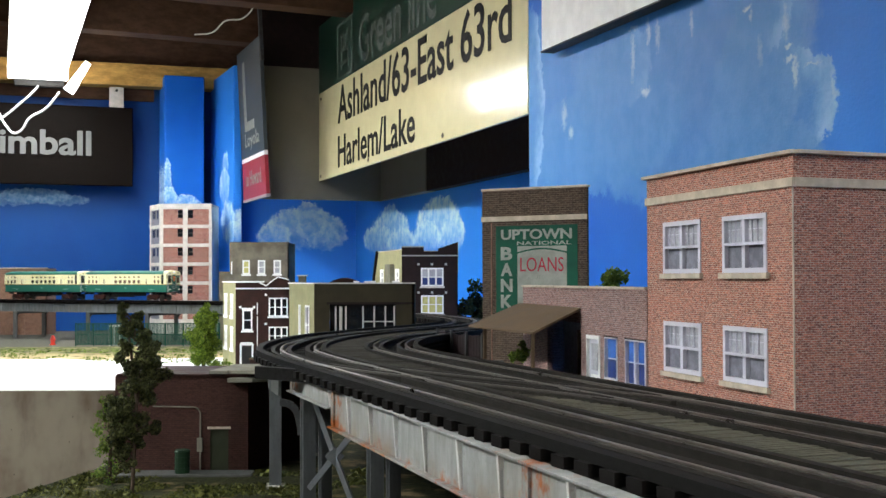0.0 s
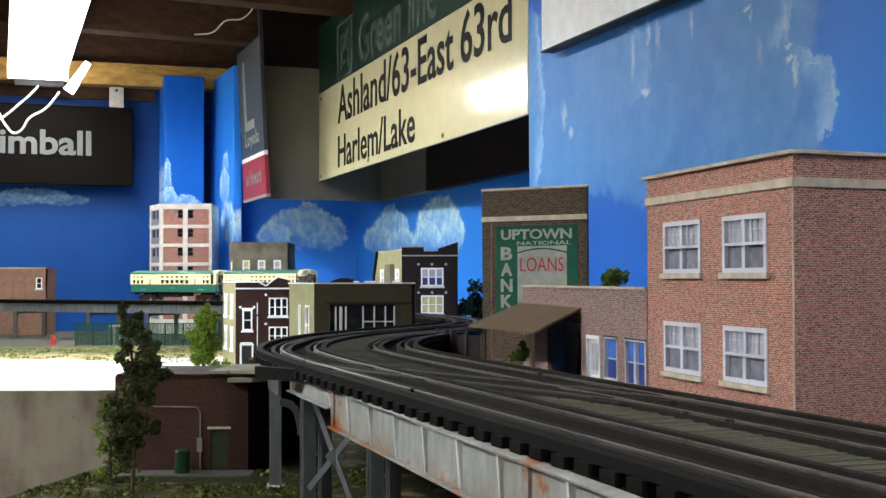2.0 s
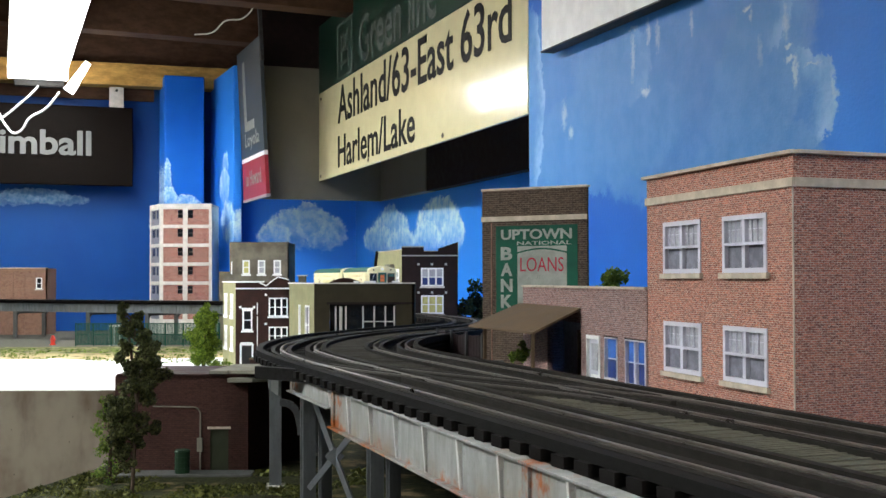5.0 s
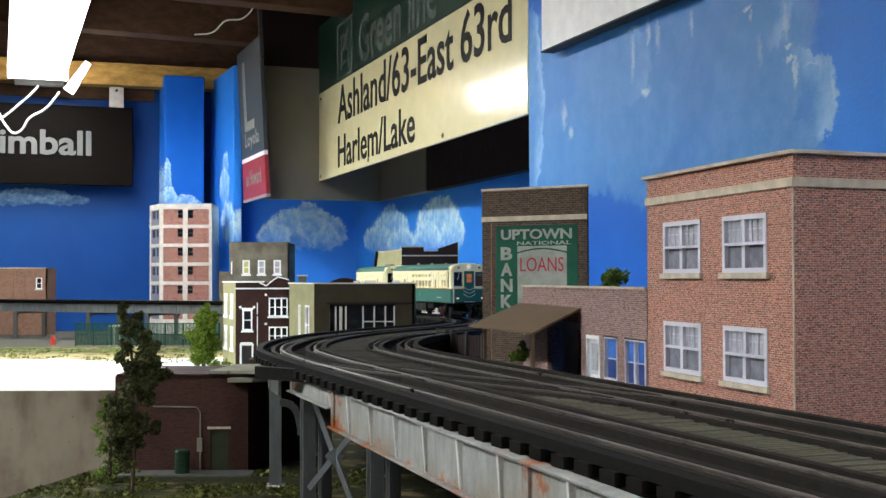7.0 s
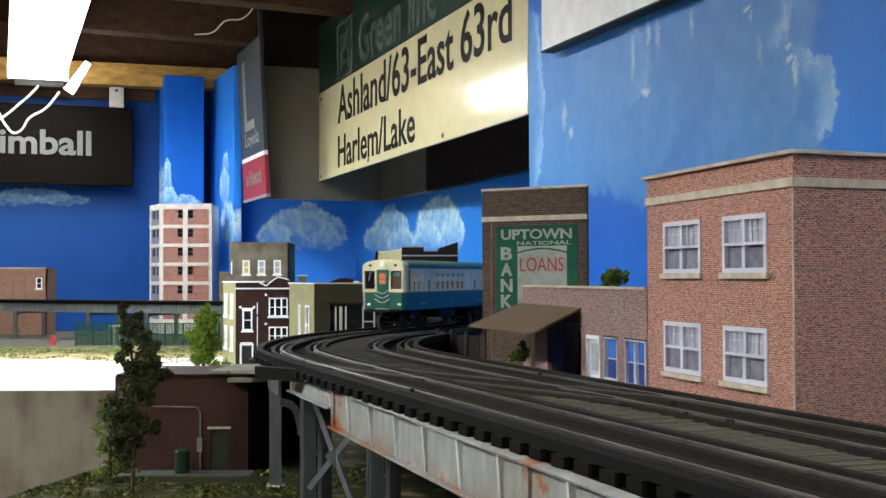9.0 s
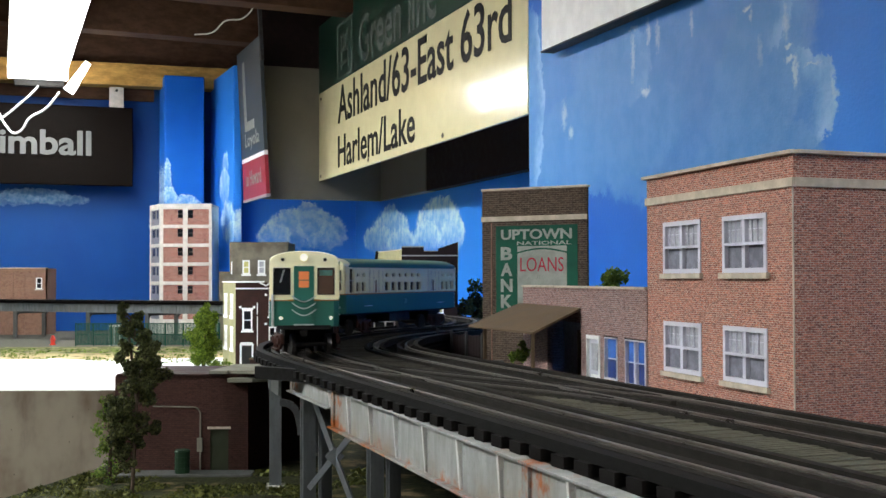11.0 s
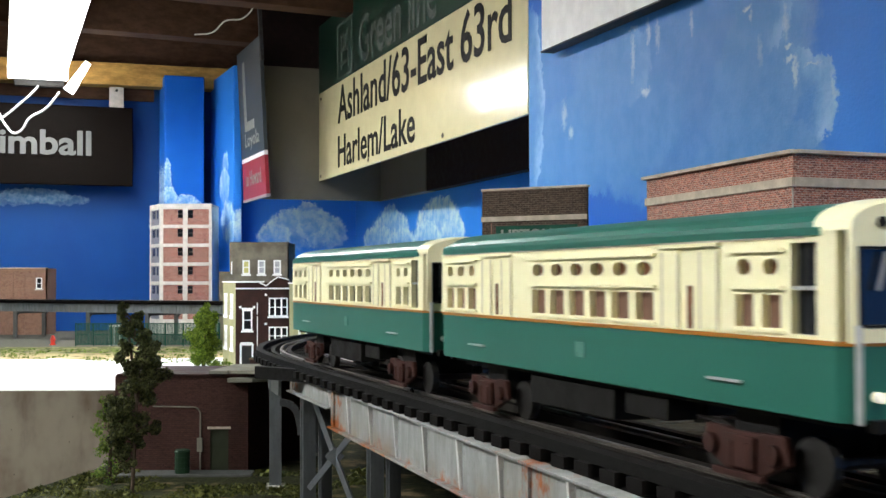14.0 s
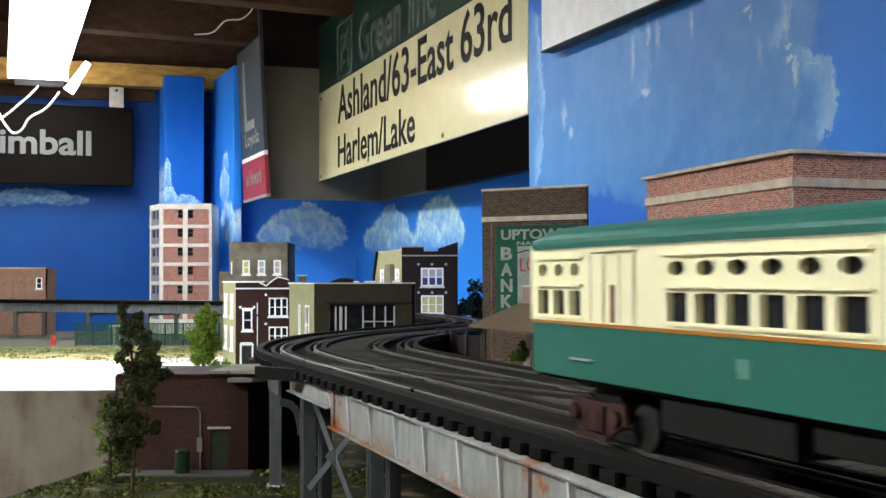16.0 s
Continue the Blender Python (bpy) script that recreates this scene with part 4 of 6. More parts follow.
def wing_building():
    b = thing("annex_building", turn(0.0346, 0.515, 0.0678, 0.3955), "single-storey pink brick annex with blue windows", "building")
    L, H = 0.1240, 0.0262
    door = (0.0722, 0.0846, -0.0170, 0.0085)
    ws = [(0.0890, 0.1000, -0.0062, 0.0088), (0.1070, 0.1148, -0.0066, 0.0088), (0.1152, 0.1232, -0.0066, 0.0088)]
    porch = (0.030, 0.0660, -0.016, 0.013)
    part("wall", facade(Geo(), L, G, H, [door, porch] + ws, "brick_pink"), b)
    for h in ws:
        window(b, *h, cols=1, rows=2, frame_mat="lilac", pane="glass_navy", upper="glass_blue", bar=0.00045, sill="stone", head="tar")
    d = part("door", Geo().box(door[0] + 0.001, door[1] - 0.001, 0.0005, 0.0012, door[2], door[3] - 0.001, "lilac"), b)
    part("door_frame", Geo().box(door[0], door[0] + 0.001, -0.0005, 0.001, door[2], door[3], "white").box(door[1] - 0.001, door[1], -0.0005, 0.001, door[2], door[3], "white").box(door[0], door[1], -0.0005, 0.001, door[3] - 0.001, door[3] + 0.0004, "white"), d)
    part("pane", Geo().box(door[0] + 0.0035, door[1] - 0.0035, 0.0002, 0.0006, -0.004, 0.0058, "curtain"), d)
    for k in range(2):
        part("panel", Geo().box(door[0] + 0.003 + k * 0.0035, door[0] + 0.0058 + k * 0.0035, 0.0001, 0.0006, -0.0145, -0.0055, "white"), d)
    part("back_wall", Geo().box(0.018, 0.123, 0.012, 0.013, -0.03, 0.022, "curtain"), b)
    window(b, 0.040, 0.056, -0.012, 0.009, y=0.0095, cols=2, rows=2, frame_mat="grey_wall", pane="black_brown", bar=0.0008, sill=None)
    part("rail_board", Geo().box(0.028, 0.066, -0.0012, 0, -0.0128, -0.0085, "roofing"), b, bevel=0.0002)
    part("coping", Geo().box(0, L, -0.0008, 0.003, H, H + 0.0008, "stone"), b)
    part("wall", facade(Geo(), 0.05, G, H, [], "brick_pink"), b, pose(0, 0.002, 0, 0, 0, 90))
    part("roof", Geo().box(0.002, L, 0.002, 0.05, H - 0.003, H - 0.002, "tar"), b)
    # lean-to roof on posts
    g = Geo()
    t = 0.0008
    a = [(-0.004, -0.0235, 0.0098), (0.0665, -0.0195, 0.0098), (0.0665, -0.0002, 0.0188), (-0.004, -0.0002, 0.0192)]
    g.hexa([(x, y, z - t) for x, y, z in a], a, "roofing")
    part("awning", g, b, label="brown sloping lean-to roof")
    for x in (0.002, 0.062):
        part("post", Geo().box(x - 0.0006, x + 0.0006, -0.0186, -0.0174, RZ - 0.002, 0.0106, "roofing"), b)
    solid("roof_bush", foliage(Geo(), (0, 0, 0.0042), 0.0055, 1100, 0.0008, "leaf_mid", 5, 0.6), pose(0.0645, 0.446, H - 0.002), "small bright green bush on the annex roof", "bush")


def bank_building():
    b = thing("bank_building", turn(0.0207, 0.620, 0.0715, 0.589), "tall narrow brown brick building with a painted green wall sign", "building")
    L, H = 0.0595, 0.0752
    part("wall", facade(Geo(), L, G, H, [], "brick_brown"), b)
    part("wall", facade(Geo(), 0.05, G, H, [], "brick_brown"), b, pose(L, 0, 0, 0, 0, 114.6))
    part("wall", facade(Geo(), 0.05, G, H, [], "brick_brown"), b, pose(0.001, 0.002, 0, 0, 0, 114.6))
    part("cornice", Geo().box(-0.0004, L + 0.0004, -0.0009, 0, 0.0592, 0.0618, "stone"), b, bevel=0.0001)
    part("coping", Geo().box(-0.0005, L + 0.0006, -0.0008, 0.003, H, H + 0.0012, "stone"), b, bevel=0.0002)
    part("corner_strip", Geo().box(0.0052, 0.0056, -0.0003, 0, G, 0.0588, "brick_tan"), b)
    part("roof", Geo().hexa([(x, y, H - 0.004) for x, y in ((0.0, 0.002), (L - 0.001, 0.002), (L - 0.022, 0.044), (-0.02, 0.044))], [(x, y, H - 0.003) for x, y in ((0.0, 0.002), (L - 0.001, 0.002), (L - 0.022, 0.044), (-0.02, 0.044))], "tar"), b)
    s = part("wall_sign", Geo().box(0.0082, 0.0545, -0.0004, -0.00005, 0.0100, 0.0568, "green_board"), b, label="painted green wall sign with pale letters")
    letters("lettering", "UPTOWN", s, 0.0112, 0.0515, 0.0497, 0.0550, -0.00042, "board_white", bold=0.03, depth=0.0001)
    letters("lettering", "NATIONAL", s, 0.0205, 0.0512, 0.0468, 0.0488, -0.00042, "board_white", bold=0.02, depth=0.0001)
    for i, ch in enumerate("BANK"):
        z = 0.0392 - i * 0.0082
        letters("lettering", ch, s, 0.0110, 0.0178, z, z + 0.0068, -0.00042, "board_white", bold=0.04, depth=0.0001)
    g = Geo()
    n = 14
    arc = [(0.0208 + 0.0278 * i / n, 0.0425 + 0.0020 * math.sin(math.pi * i / n)) for i in range(n + 1)]
    ring = [(0.0208, 0.012), (0.0486, 0.012)] + arc[::-1]
    g.hexa([(x, -0.0004, z) for x, z in ring], [(x, -0.0006, z) for x, z in ring], "board_white")
    panel = part("sign_panel", g, s)
    g = Geo()
    for i in range(n):
        (xa, za), (xb, zb) = arc[i], arc[i + 1]
        g.hexa([(xa, -0.0004, za + 0.0008), (xb, -0.0004, zb + 0.0008), (xb, -0.0004, 0.0463), (xa, -0.0004, 0.0463)], [(xa, -0.0006, za + 0.0008), (xb, -0.0006, zb + 0.0008), (xb, -0.0006, 0.0463), (xa, -0.0006, 0.0463)], "board_white")
    part("sign_arch", g, s)
    letters("lettering", "LOANS", s, 0.0225, 0.0470, 0.0333, 0.0405, -0.00065, "red_letter", depth=0.0001)
    letters("lettering", "Offers", s, 0.0295, 0.0378, 0.0412, 0.0430, -0.00065, "grey_letter", depth=0.0001)
    letters("lettering", "for AUTO", s, 0.0238, 0.0370, 0.0295, 0.0315, -0.00065, "grey_letter", depth=0.0001)


def olive_store():
    b = thing("olive_store", pose(-0.101, 0.93, 0), "low flat-roofed olive store with a dark shopfront", "building")
    L, H = 0.0785, 0.0255
    shop = (0.0120, 0.0640, -0.013, 0.0097)
    part("wall", facade(Geo(), L, G, H, [shop], "olive"), b)
    part("shopfront", Geo().box(0.0120, 0.0640, 0.0030, 0.0036, -0.013, 0.0097, "glass"), b)
    for x in (0.0160, 0.0195, 0.0205, 0.0240, 0.0375, 0.0463, 0.0550, 0.0620):
        part("mullion", Geo().box(x, x + 0.0012, 0.0016, 0.0030, -0.013, 0.0078, "concrete"), b)
    part("transom", Geo().box(0.0375, 0.0630, 0.0018, 0.0030, -0.0045, -0.0037, "concrete"), b)
    part("lintel", Geo().box(0.0100, 0.0785, -0.0012, 0, 0.0094, 0.0112, "black_brown"), b)
    side = pose(-0.0266, 0.055, 0, 0, 0, math.degrees(math.atan2(-0.055, 0.0266)))
    n = 0.0611
    hs = [(0.024, 0.0290, -0.0170, 0.0085), (0.040, 0.0500, -0.0230, 0.0085)]
    part("wall", facade(Geo(), n, G, H, hs, "buff"), b, side)
    wl = part("side_windows", Geo().box(0.0, 0.0005, 0.0015, 0.002, 0, 0.0005, "buff"), b, side)
    for h in hs:
        window(wl, *h, cols=1, rows=2, bar=0.0016, pane="blind", sill="white")
    part("wall", facade(Geo(), 0.04, G, H, [], "olive"), b, pose(L, 0, 0, 0, 0, 90))
    part("coping", Geo().box(-0.0006, L + 0.0006, -0.0009, 0.0022, H, H + 0.0010, "concrete"), b)
    part("coping", Geo().box(-0.0006, n + 0.0006, -0.0009, 0.0022, H, H + 0.0010, "white"), b, side)
    part("roof", Geo().hexa([(0.0, 0.002, H - 0.003), (L - 0.002, 0.002, H - 0.003), (L - 0.002, 0.04, H - 0.003), (-0.022, 0.05, H - 0.003)], [(0.0, 0.002, H - 0.002), (L - 0.002, 0.002, H - 0.002), (L - 0.002, 0.04, H - 0.002), (-0.022, 0.05, H - 0.002)], "tar"), b)
    ring = [(0.004 + 0.034 * i / 12, H - 0.002 + 0.0068 * math.sin(math.pi * i / 12)) for i in range(13)]
    part("arched_roof", Geo().hexa([(x, 0.03, z) for x, z in ring], [(x, 0.045, z) for x, z in ring], "maroon"), b)
    for x, w in ((0.0300, 0.004), (0.0385, 0.009), (0.0605, 0.006)):
        part("roof_curb", Geo().box(x, x + w, 0.012, 0.016, H - 0.002, H + 0.0022, "white"), b)
    part("chimney", Geo().box(-0.0185, -0.0125, 0.05, 0.056, H - 0.003, H + 0.0062, "grey_wall"), b, bevel=0.0003)
    part("chimney_cap", Geo().box(-0.0195, -0.0115, 0.049, 0.057, H + 0.0062, H + 0.0072, "concrete"), b)


def brown_house():
    b = thing("brown_house", pose(-0.2185, 1.25, 0), "two-storey maroon house with white trim and a cream side", "building")
    H = 0.0255
    hs = [(0.0072, 0.0178, -0.0250, -0.0030)]
    door = (0.0050, 0.0185, G, -0.0400)
    part("wall", facade(Geo(), 0.0240, G, H, hs + [door], "maroon"), b)
    window(b, *hs[0], cols=1, rows=2, bar=0.0016, sill="white", head="white")
    d = part("door", Geo().box(door[0] + 0.0012, door[1] - 0.0012, 0.001, 0.0018, G, -0.0415, "tar"), b)
    part("door_frame", Geo().box(door[0] - 0.0004, door[0] + 0.0014, -0.001, 0.0014, G, -0.040, "white").box(door[1] - 0.0014, door[1] + 0.0004, -0.001, 0.0014, G, -0.040, "white").hexa([(0.004, -0.0012, -0.0405), (0.0195, -0.0012, -0.0405), (0.0175, -0.0012, -0.0372), (0.006, -0.0012, -0.0372)], [(0.004, 0.001, -0.0405), (0.0195, 0.001, -0.0405), (0.0175, 0.001, -0.0372), (0.006, 0.001, -0.0372)], "white"), d)
    part("downpipe", Geo().rod((0.0235, -0.0012, -0.045), (0.0235, -0.0012, -0.010), 0.0008, "white").rod((0.0235, -0.0012, -0.008), (0.0235, -0.0012, 0.004), 0.0009, "white"), b)
    right = pose(0.0240, -0.004, 0)
    h2 = [(0.0115, 0.0315, -0.0102, 0.0095), (0.0115, 0.0315, -0.0400, -0.0208)]
    wr = part("bay", facade(Geo(), 0.0330, G, H, h2, "maroon"), b, right)
    for h in h2:
        window(wr, *h, cols=3, rows=2, bar=0.0013, sill="white")
    for x, z in ((0.0085, 0.0115), (0.0085, -0.0190)):
        part("trim_block", Geo().box(x - 0.0012, x + 0.0012, -0.0006, 0, z, z + 0.0024, "white"), wr)
    for x, z in ((0.0050, -0.0015), (0.0195, -0.0015)):
        part("trim_block", Geo().box(x - 0.0012, x + 0.0012, -0.0006, 0, z, z + 0.0024, "white"), b)
    part("band", Geo().box(0, 0.0240, -0.0006, 0, 0.0185, 0.0200, "white"), b)
    part("band", Geo().box(0, 0.0330, -0.0006, 0, 0.0185, 0.0200, "white"), wr)
    part("band", Geo().box(0, 0.0100, -0.0006, 0, -0.0480, -0.0462, "white"), wr)
    part("wall", facade(Geo(), 0.08, G, H, [], "maroon"), b, pose(0.0570, -0.004, 0, 0, 0, 90))
    part("wall", facade(Geo(), 0.006, G, H, [], "maroon"), b, pose(0.0240, 0.002, 0, 0, 0, -90))
    side = pose(-0.0279, 0.08, 0, 0, 0, math.degrees(math.atan2(-0.08, 0.0279)))
    n = 0.0847
    hs = [(x, x + 0.017, z, z + 0.020) for z in (-0.045, -0.010) for x in (0.012, 0.052)]
    sw = part("side_wall", facade(Geo(), n, G, H, hs, "buff"), b, side)
    for h in hs:
        window(sw, *h, cols=1, rows=2, bar=0.003, pane="curtain", sill="white", head="white")
    part("coping", Geo().box(0, n, -0.0012, 0.0022, H, H + 0.0014, "white"), b, side)
    part("parapet", Geo().box(0.0, 0.030, -0.0014, 0.003, H, H + 0.0016, "white"), b)
    ring = [(0.026, H), (0.033, H - 0.0035), (0.037, H), (0.0455, H + 0.006), (0.0570, H + 0.0028), (0.0570, H - 0.004), (0.026, H - 0.004)]
    part("gable", Geo().hexa([(x, -0.0052, z) for x, z in ring], [(x, -0.001, z) for x, z in ring], "maroon"), b)
    g = Geo()
    for (xa, za), (xb, zb) in zip(ring[:4], ring[1:5]):
        g.bar((xa, -0.0054, za), (xb, -0.0054, zb), 0.0012, 0.0012, "white")
    part("gable_trim", g, b)
    part("roof", Geo().box(0.0, 0.055, 0.002, 0.08, H - 0.004, H - 0.003, "tar"), b)
    part("porch_wall", Geo().box(0.020, 0.050, -0.030, -0.012, G, -0.0535, "maroon"), b, bevel=0.0004)
    part("porch_slab", Geo().box(0.019, 0.051, -0.031, -0.011, -0.0535, -0.0520, "roofing"), b)


def black_house():
    b = thing("black_house", pose(-0.0505, 1.45, 0), "three-storey near-black house with white trim and an olive side", "building")
    L, H = 0.0685, 0.0600
    hs = [(0.0235, 0.0510, 0.0195, 0.0420), (0.0235, 0.0510, -0.0140, 0.0085)]
    part("wall", facade(Geo(), L, G, H, hs, "black_brown"), b)
    for i, h in enumerate(hs):
        window(b, *h, cols=3, rows=2, bar=0.0018, pane="glass_navy" if i == 0 else "yellow_blind", upper="curtain" if i == 0 else None, sill="concrete")
    for z in (0.0105, 0.0450):
        for x in (0.0205, 0.0370, 0.0540):
            part("trim_block", Geo().box(x - 0.0014, x + 0.0014, -0.0007, 0, z, z + 0.0028, "grey_ink"), b)
    part("band", Geo().box(-0.0004, L + 0.0004, -0.0008, 0, 0.0562, 0.0578, "grey_ink"), b)
    ring = [(0, H - 0.002), (L, H - 0.002), (L, 0.0735), (0.0445, 0.0655), (0.0445, 0.0622), (0.0270, 0.0622), (0.0270, 0.0685), (0, 0.0672)]
    part("parapet", Geo().hexa([(x, 0, z) for x, z in ring], [(x, 0.002, z) for x, z in ring], "black_brown"), b)
    part("coping", Geo().box(0, 0.0270, -0.0008, 0.0025, 0.0672, 0.0686, "grey_ink"), b)
    part("coping", Geo().box(0.0270, 0.0445, -0.0008, 0.0025, 0.0622, 0.0630, "grey_ink"), b)
    part("corner_strip", Geo().box(L, L + 0.0006, -0.0006, 0.001, 0.035, 0.0735, "grey_ink"), b)
    side = pose(-0.0452, 0.17, 0, 0, 0, math.degrees(math.atan2(-0.17, 0.0452)))
    n = 0.1759
    hs = [(x, x + 0.022, 0.019, 0.041) for x in (0.048, 0.084, 0.140)]
    g = facade(Geo(), n, G, 0.0640, hs, "buff", x0=0.036)
    g.hexa([(0, 0, G), (0.036, 0, G), (0.036, 0, 0.0640), (0, 0, 0.010)], [(0, 0.002, G), (0.036, 0.002, G), (0.036, 0.002, 0.0640), (0, 0.002, 0.010)], "buff")
    sw = part("side_wall", g, b, side)
    part("bargeboard", Geo().bar((-0.002, 0, 0.007), (0.036, 0, 0.0650), 0.006, 0.003, "black_brown"), sw)
    part("coping", Geo().box(0.036, n, -0.001, 0.003, 0.0641, 0.0652, "concrete"), sw)
    for h in hs:
        window(sw, *h, cols=1, rows=2, bar=0.004, sill="white", pane="curtain")
    part("chimney", Geo().box(0.105, 0.135, -0.006, 0.0, 0.0, 0.0470, "slab"), sw)
    part("wall", facade(Geo(), 0.1, G, H, [], "black_brown"), b, pose(L, 0, 0, 0, 0, 90))
    part("roof", Geo().hexa([(0, 0.002, H - 0.001), (L - 0.002, 0.002, H - 0.001), (L - 0.002, 0.10, H - 0.001), (-0.038, 0.155, H - 0.001)], [(0, 0.002, H), (L - 0.002, 0.002, H), (L - 0.002, 0.10, H), (-0.038, 0.155, H)], "tar"), b)
    solid("shrub", foliage(Geo(), (0, 0, 0.018), 0.022, 1500, 0.0024, "leaf_dark", 8, 0.8), pose(0.0375, 1.50, -0.028), "dark green shrub beside the black house", "bush")
    solid("earth_bank", Geo().hexa([(-0.02, 1.40, G), (0.09, 1.34, G), (0.09, 1.60, G), (-0.02, 1.60, G)], [(0.0, 1.45, -0.026), (0.08, 1.42, -0.026), (0.08, 1.58, -0.026), (0.0, 1.58, -0.026)], "turf"), pose(0, 0, 0), "dark earth bank beside the black house", "ground", kind="structure")


def grey_building():
    b = thing("grey_building", pose(-0.3312, 1.85, 0), "weathered grey flat-fronted building with pale windows", "building")
    L, H = 0.0905, 0.0850
    hs = [(x, x + 0.0115, 0.036, 0.058) for x in (0.0185, 0.0425, 0.0670)]
    part("wall", facade(Geo(), L, G, H, hs, "grey_wall"), b)
    for i, h in enumerate(hs):
        window(b, *h, cols=1, rows=2, bar=0.0022, pane="yellow_blind" if i == 0 else "curtain", sill="white")
    part("wall", facade(Geo(), 0.08, G, H, [], "grey_wall"), b, pose(L, 0, 0, 0, 0, 90))
    part("wall", facade(Geo(), 0.08, G, H, [], "grey_wall"), b, pose(0, 0.002, 0, 0, 0, 90))
    part("coping", Geo().box(-0.001, L + 0.001, -0.001, 0.003, H, H + 0.0012, "grey_wall"), b)
    part("roof", Geo().box(0.0, L, 0.003, 0.08, H - 0.004, H - 0.003, "tar"), b)
    part("side_trim", Geo().box(0.001, 0.0024, -0.0008, 0, 0.036, 0.056, "white"), b)
    part("lean_to", Geo().box(-0.020, -0.0005, 0.01, 0.07, G, 0.0405, "grey_wall"), b)


def tower():
    b = thing("apartment_tower", pose(-0.5010, 2.1, 0), "six-storey red brick tower with a pale concrete grid", "building")
    L, H, n = 0.0920, 0.1610, 7
    step = 0.0335
    g = Geo()
    hs, panels = [], []
    for i in range(n):
        z1 = H - 0.0085 - i * step
        z0 = z1 - 0.0275
        for x0, x1 in ((0.0055, 0.0405), (0.0485, 0.0865)):
            hs.append((x0, x1, z0, z1))
    part("grid", facade(Geo(), L, G, H, [h for h in hs if h[2] > G], "concrete", 0.003), b)
    for x0, x1, z0, z1 in hs:
        if z0 < G:
            continue
        wx = (x1 - 0.0095, x1 - 0.0005) if x0 < 0.03 else (x0 + 0.0005, x0 + 0.0095)
        hole = (wx[0], wx[1], z1 - 0.0155, z1 - 0.0015)
        p = part("brick_panel", facade(Geo(), x1, z0, z1, [hole], "brick_far", 0.0012, x0), b, pose(0, 0.0012, 0))
        part("pane", Geo().box(hole[0], hole[1], 0.0014, 0.0018, hole[2], hole[3], "glass"), p)
        part("sash", Geo().box(hole[0], hole[1], 0.0008, 0.0014, (hole[2] + hole[3]) / 2 - 0.0004, (hole[2] + hole[3]) / 2 + 0.0004, "grey_wall"), p)
    side = pose(-0.0330, 0.06, 0, 0, 0, math.degrees(math.atan2(-0.06, 0.0330)))
    m = 0.0685
    hs = [(0.005, m - 0.005, H - 0.036 - i * step, H - 0.0085 - i * step) for i in range(n) if H - 0.036 - i * step > G]
    part("grid", facade(Geo(), m, G, H, hs, "concrete", 0.003), b, side)
    for h in hs:
        p = part("side_panel", Geo().box(h[0], h[1], 0.0014, 0.0022, h[2], h[3], "blind"), b, side)
        for x in (0.016, 0.026, 0.046):
            part("pane", Geo().box(x, x + 0.006, 0.001, 0.0016, h[3] - 0.016, h[3] - 0.002, "glass"), p)
    part("roof", Geo().hexa([(0.001, 0.003, H - 0.003), (L, 0.003, H - 0.003), (L, 0.06, H - 0.003), (-0.030, 0.06, H - 0.003)], [(0.001, 0.003, H - 0.002), (L, 0.003, H - 0.002), (L, 0.06, H - 0.002), (-0.030, 0.06, H - 0.002)], "tar"), b)
    part("coping", Geo().box(-0.0005, L + 0.0008, -0.0008, 0.003, H, H + 0.0012, "concrete"), b)
    part("coping", Geo().box(0, m, -0.0008, 0.003, H, H + 0.0012, "concrete"), b, side)
    part("wall", facade(Geo(), 0.06, G, H, [], "concrete"), b, pose(L, 0.003, 0, 0, 0, 90))


def warehouse():
    b = thing("tan_warehouse", pose(-0.90, 2.085, 0), "tan brick warehouse behind the elevated line", "building")
    L, H = 0.204, 0.0480
    hs = [(x, x + 0.011, 0.012, 0.032) for x in (0.05, 0.095, 0.185)]
    part("wall", facade(Geo(), L, G, H, hs, "brick_tan"), b)
    for h in hs:
        window(b, *h, cols=1, rows=2, bar=0.0018, sill="concrete")
    part("pilaster", Geo().box(0.138, 0.146, -0.002, 0, G, 0.042, "brick_tan"), b)
    part("pilaster", Geo().box(0.158, 0.166, -0.002, 0, G, 0.042, "brick_tan"), b)
    part("wall", facade(Geo(), 0.05, G, H, [], "brick_tan"), b, pose(L, 0.0, 0, 0, 0, 90))
    part("coping", Geo().box(-0.001, L + 0.001, -0.0015, 0.003, H, H + 0.0016, "stone"), b)
    part("roof", Geo().box(0, L, 0.002, 0.05, H - 0.004, H - 0.003, "tar"), b)


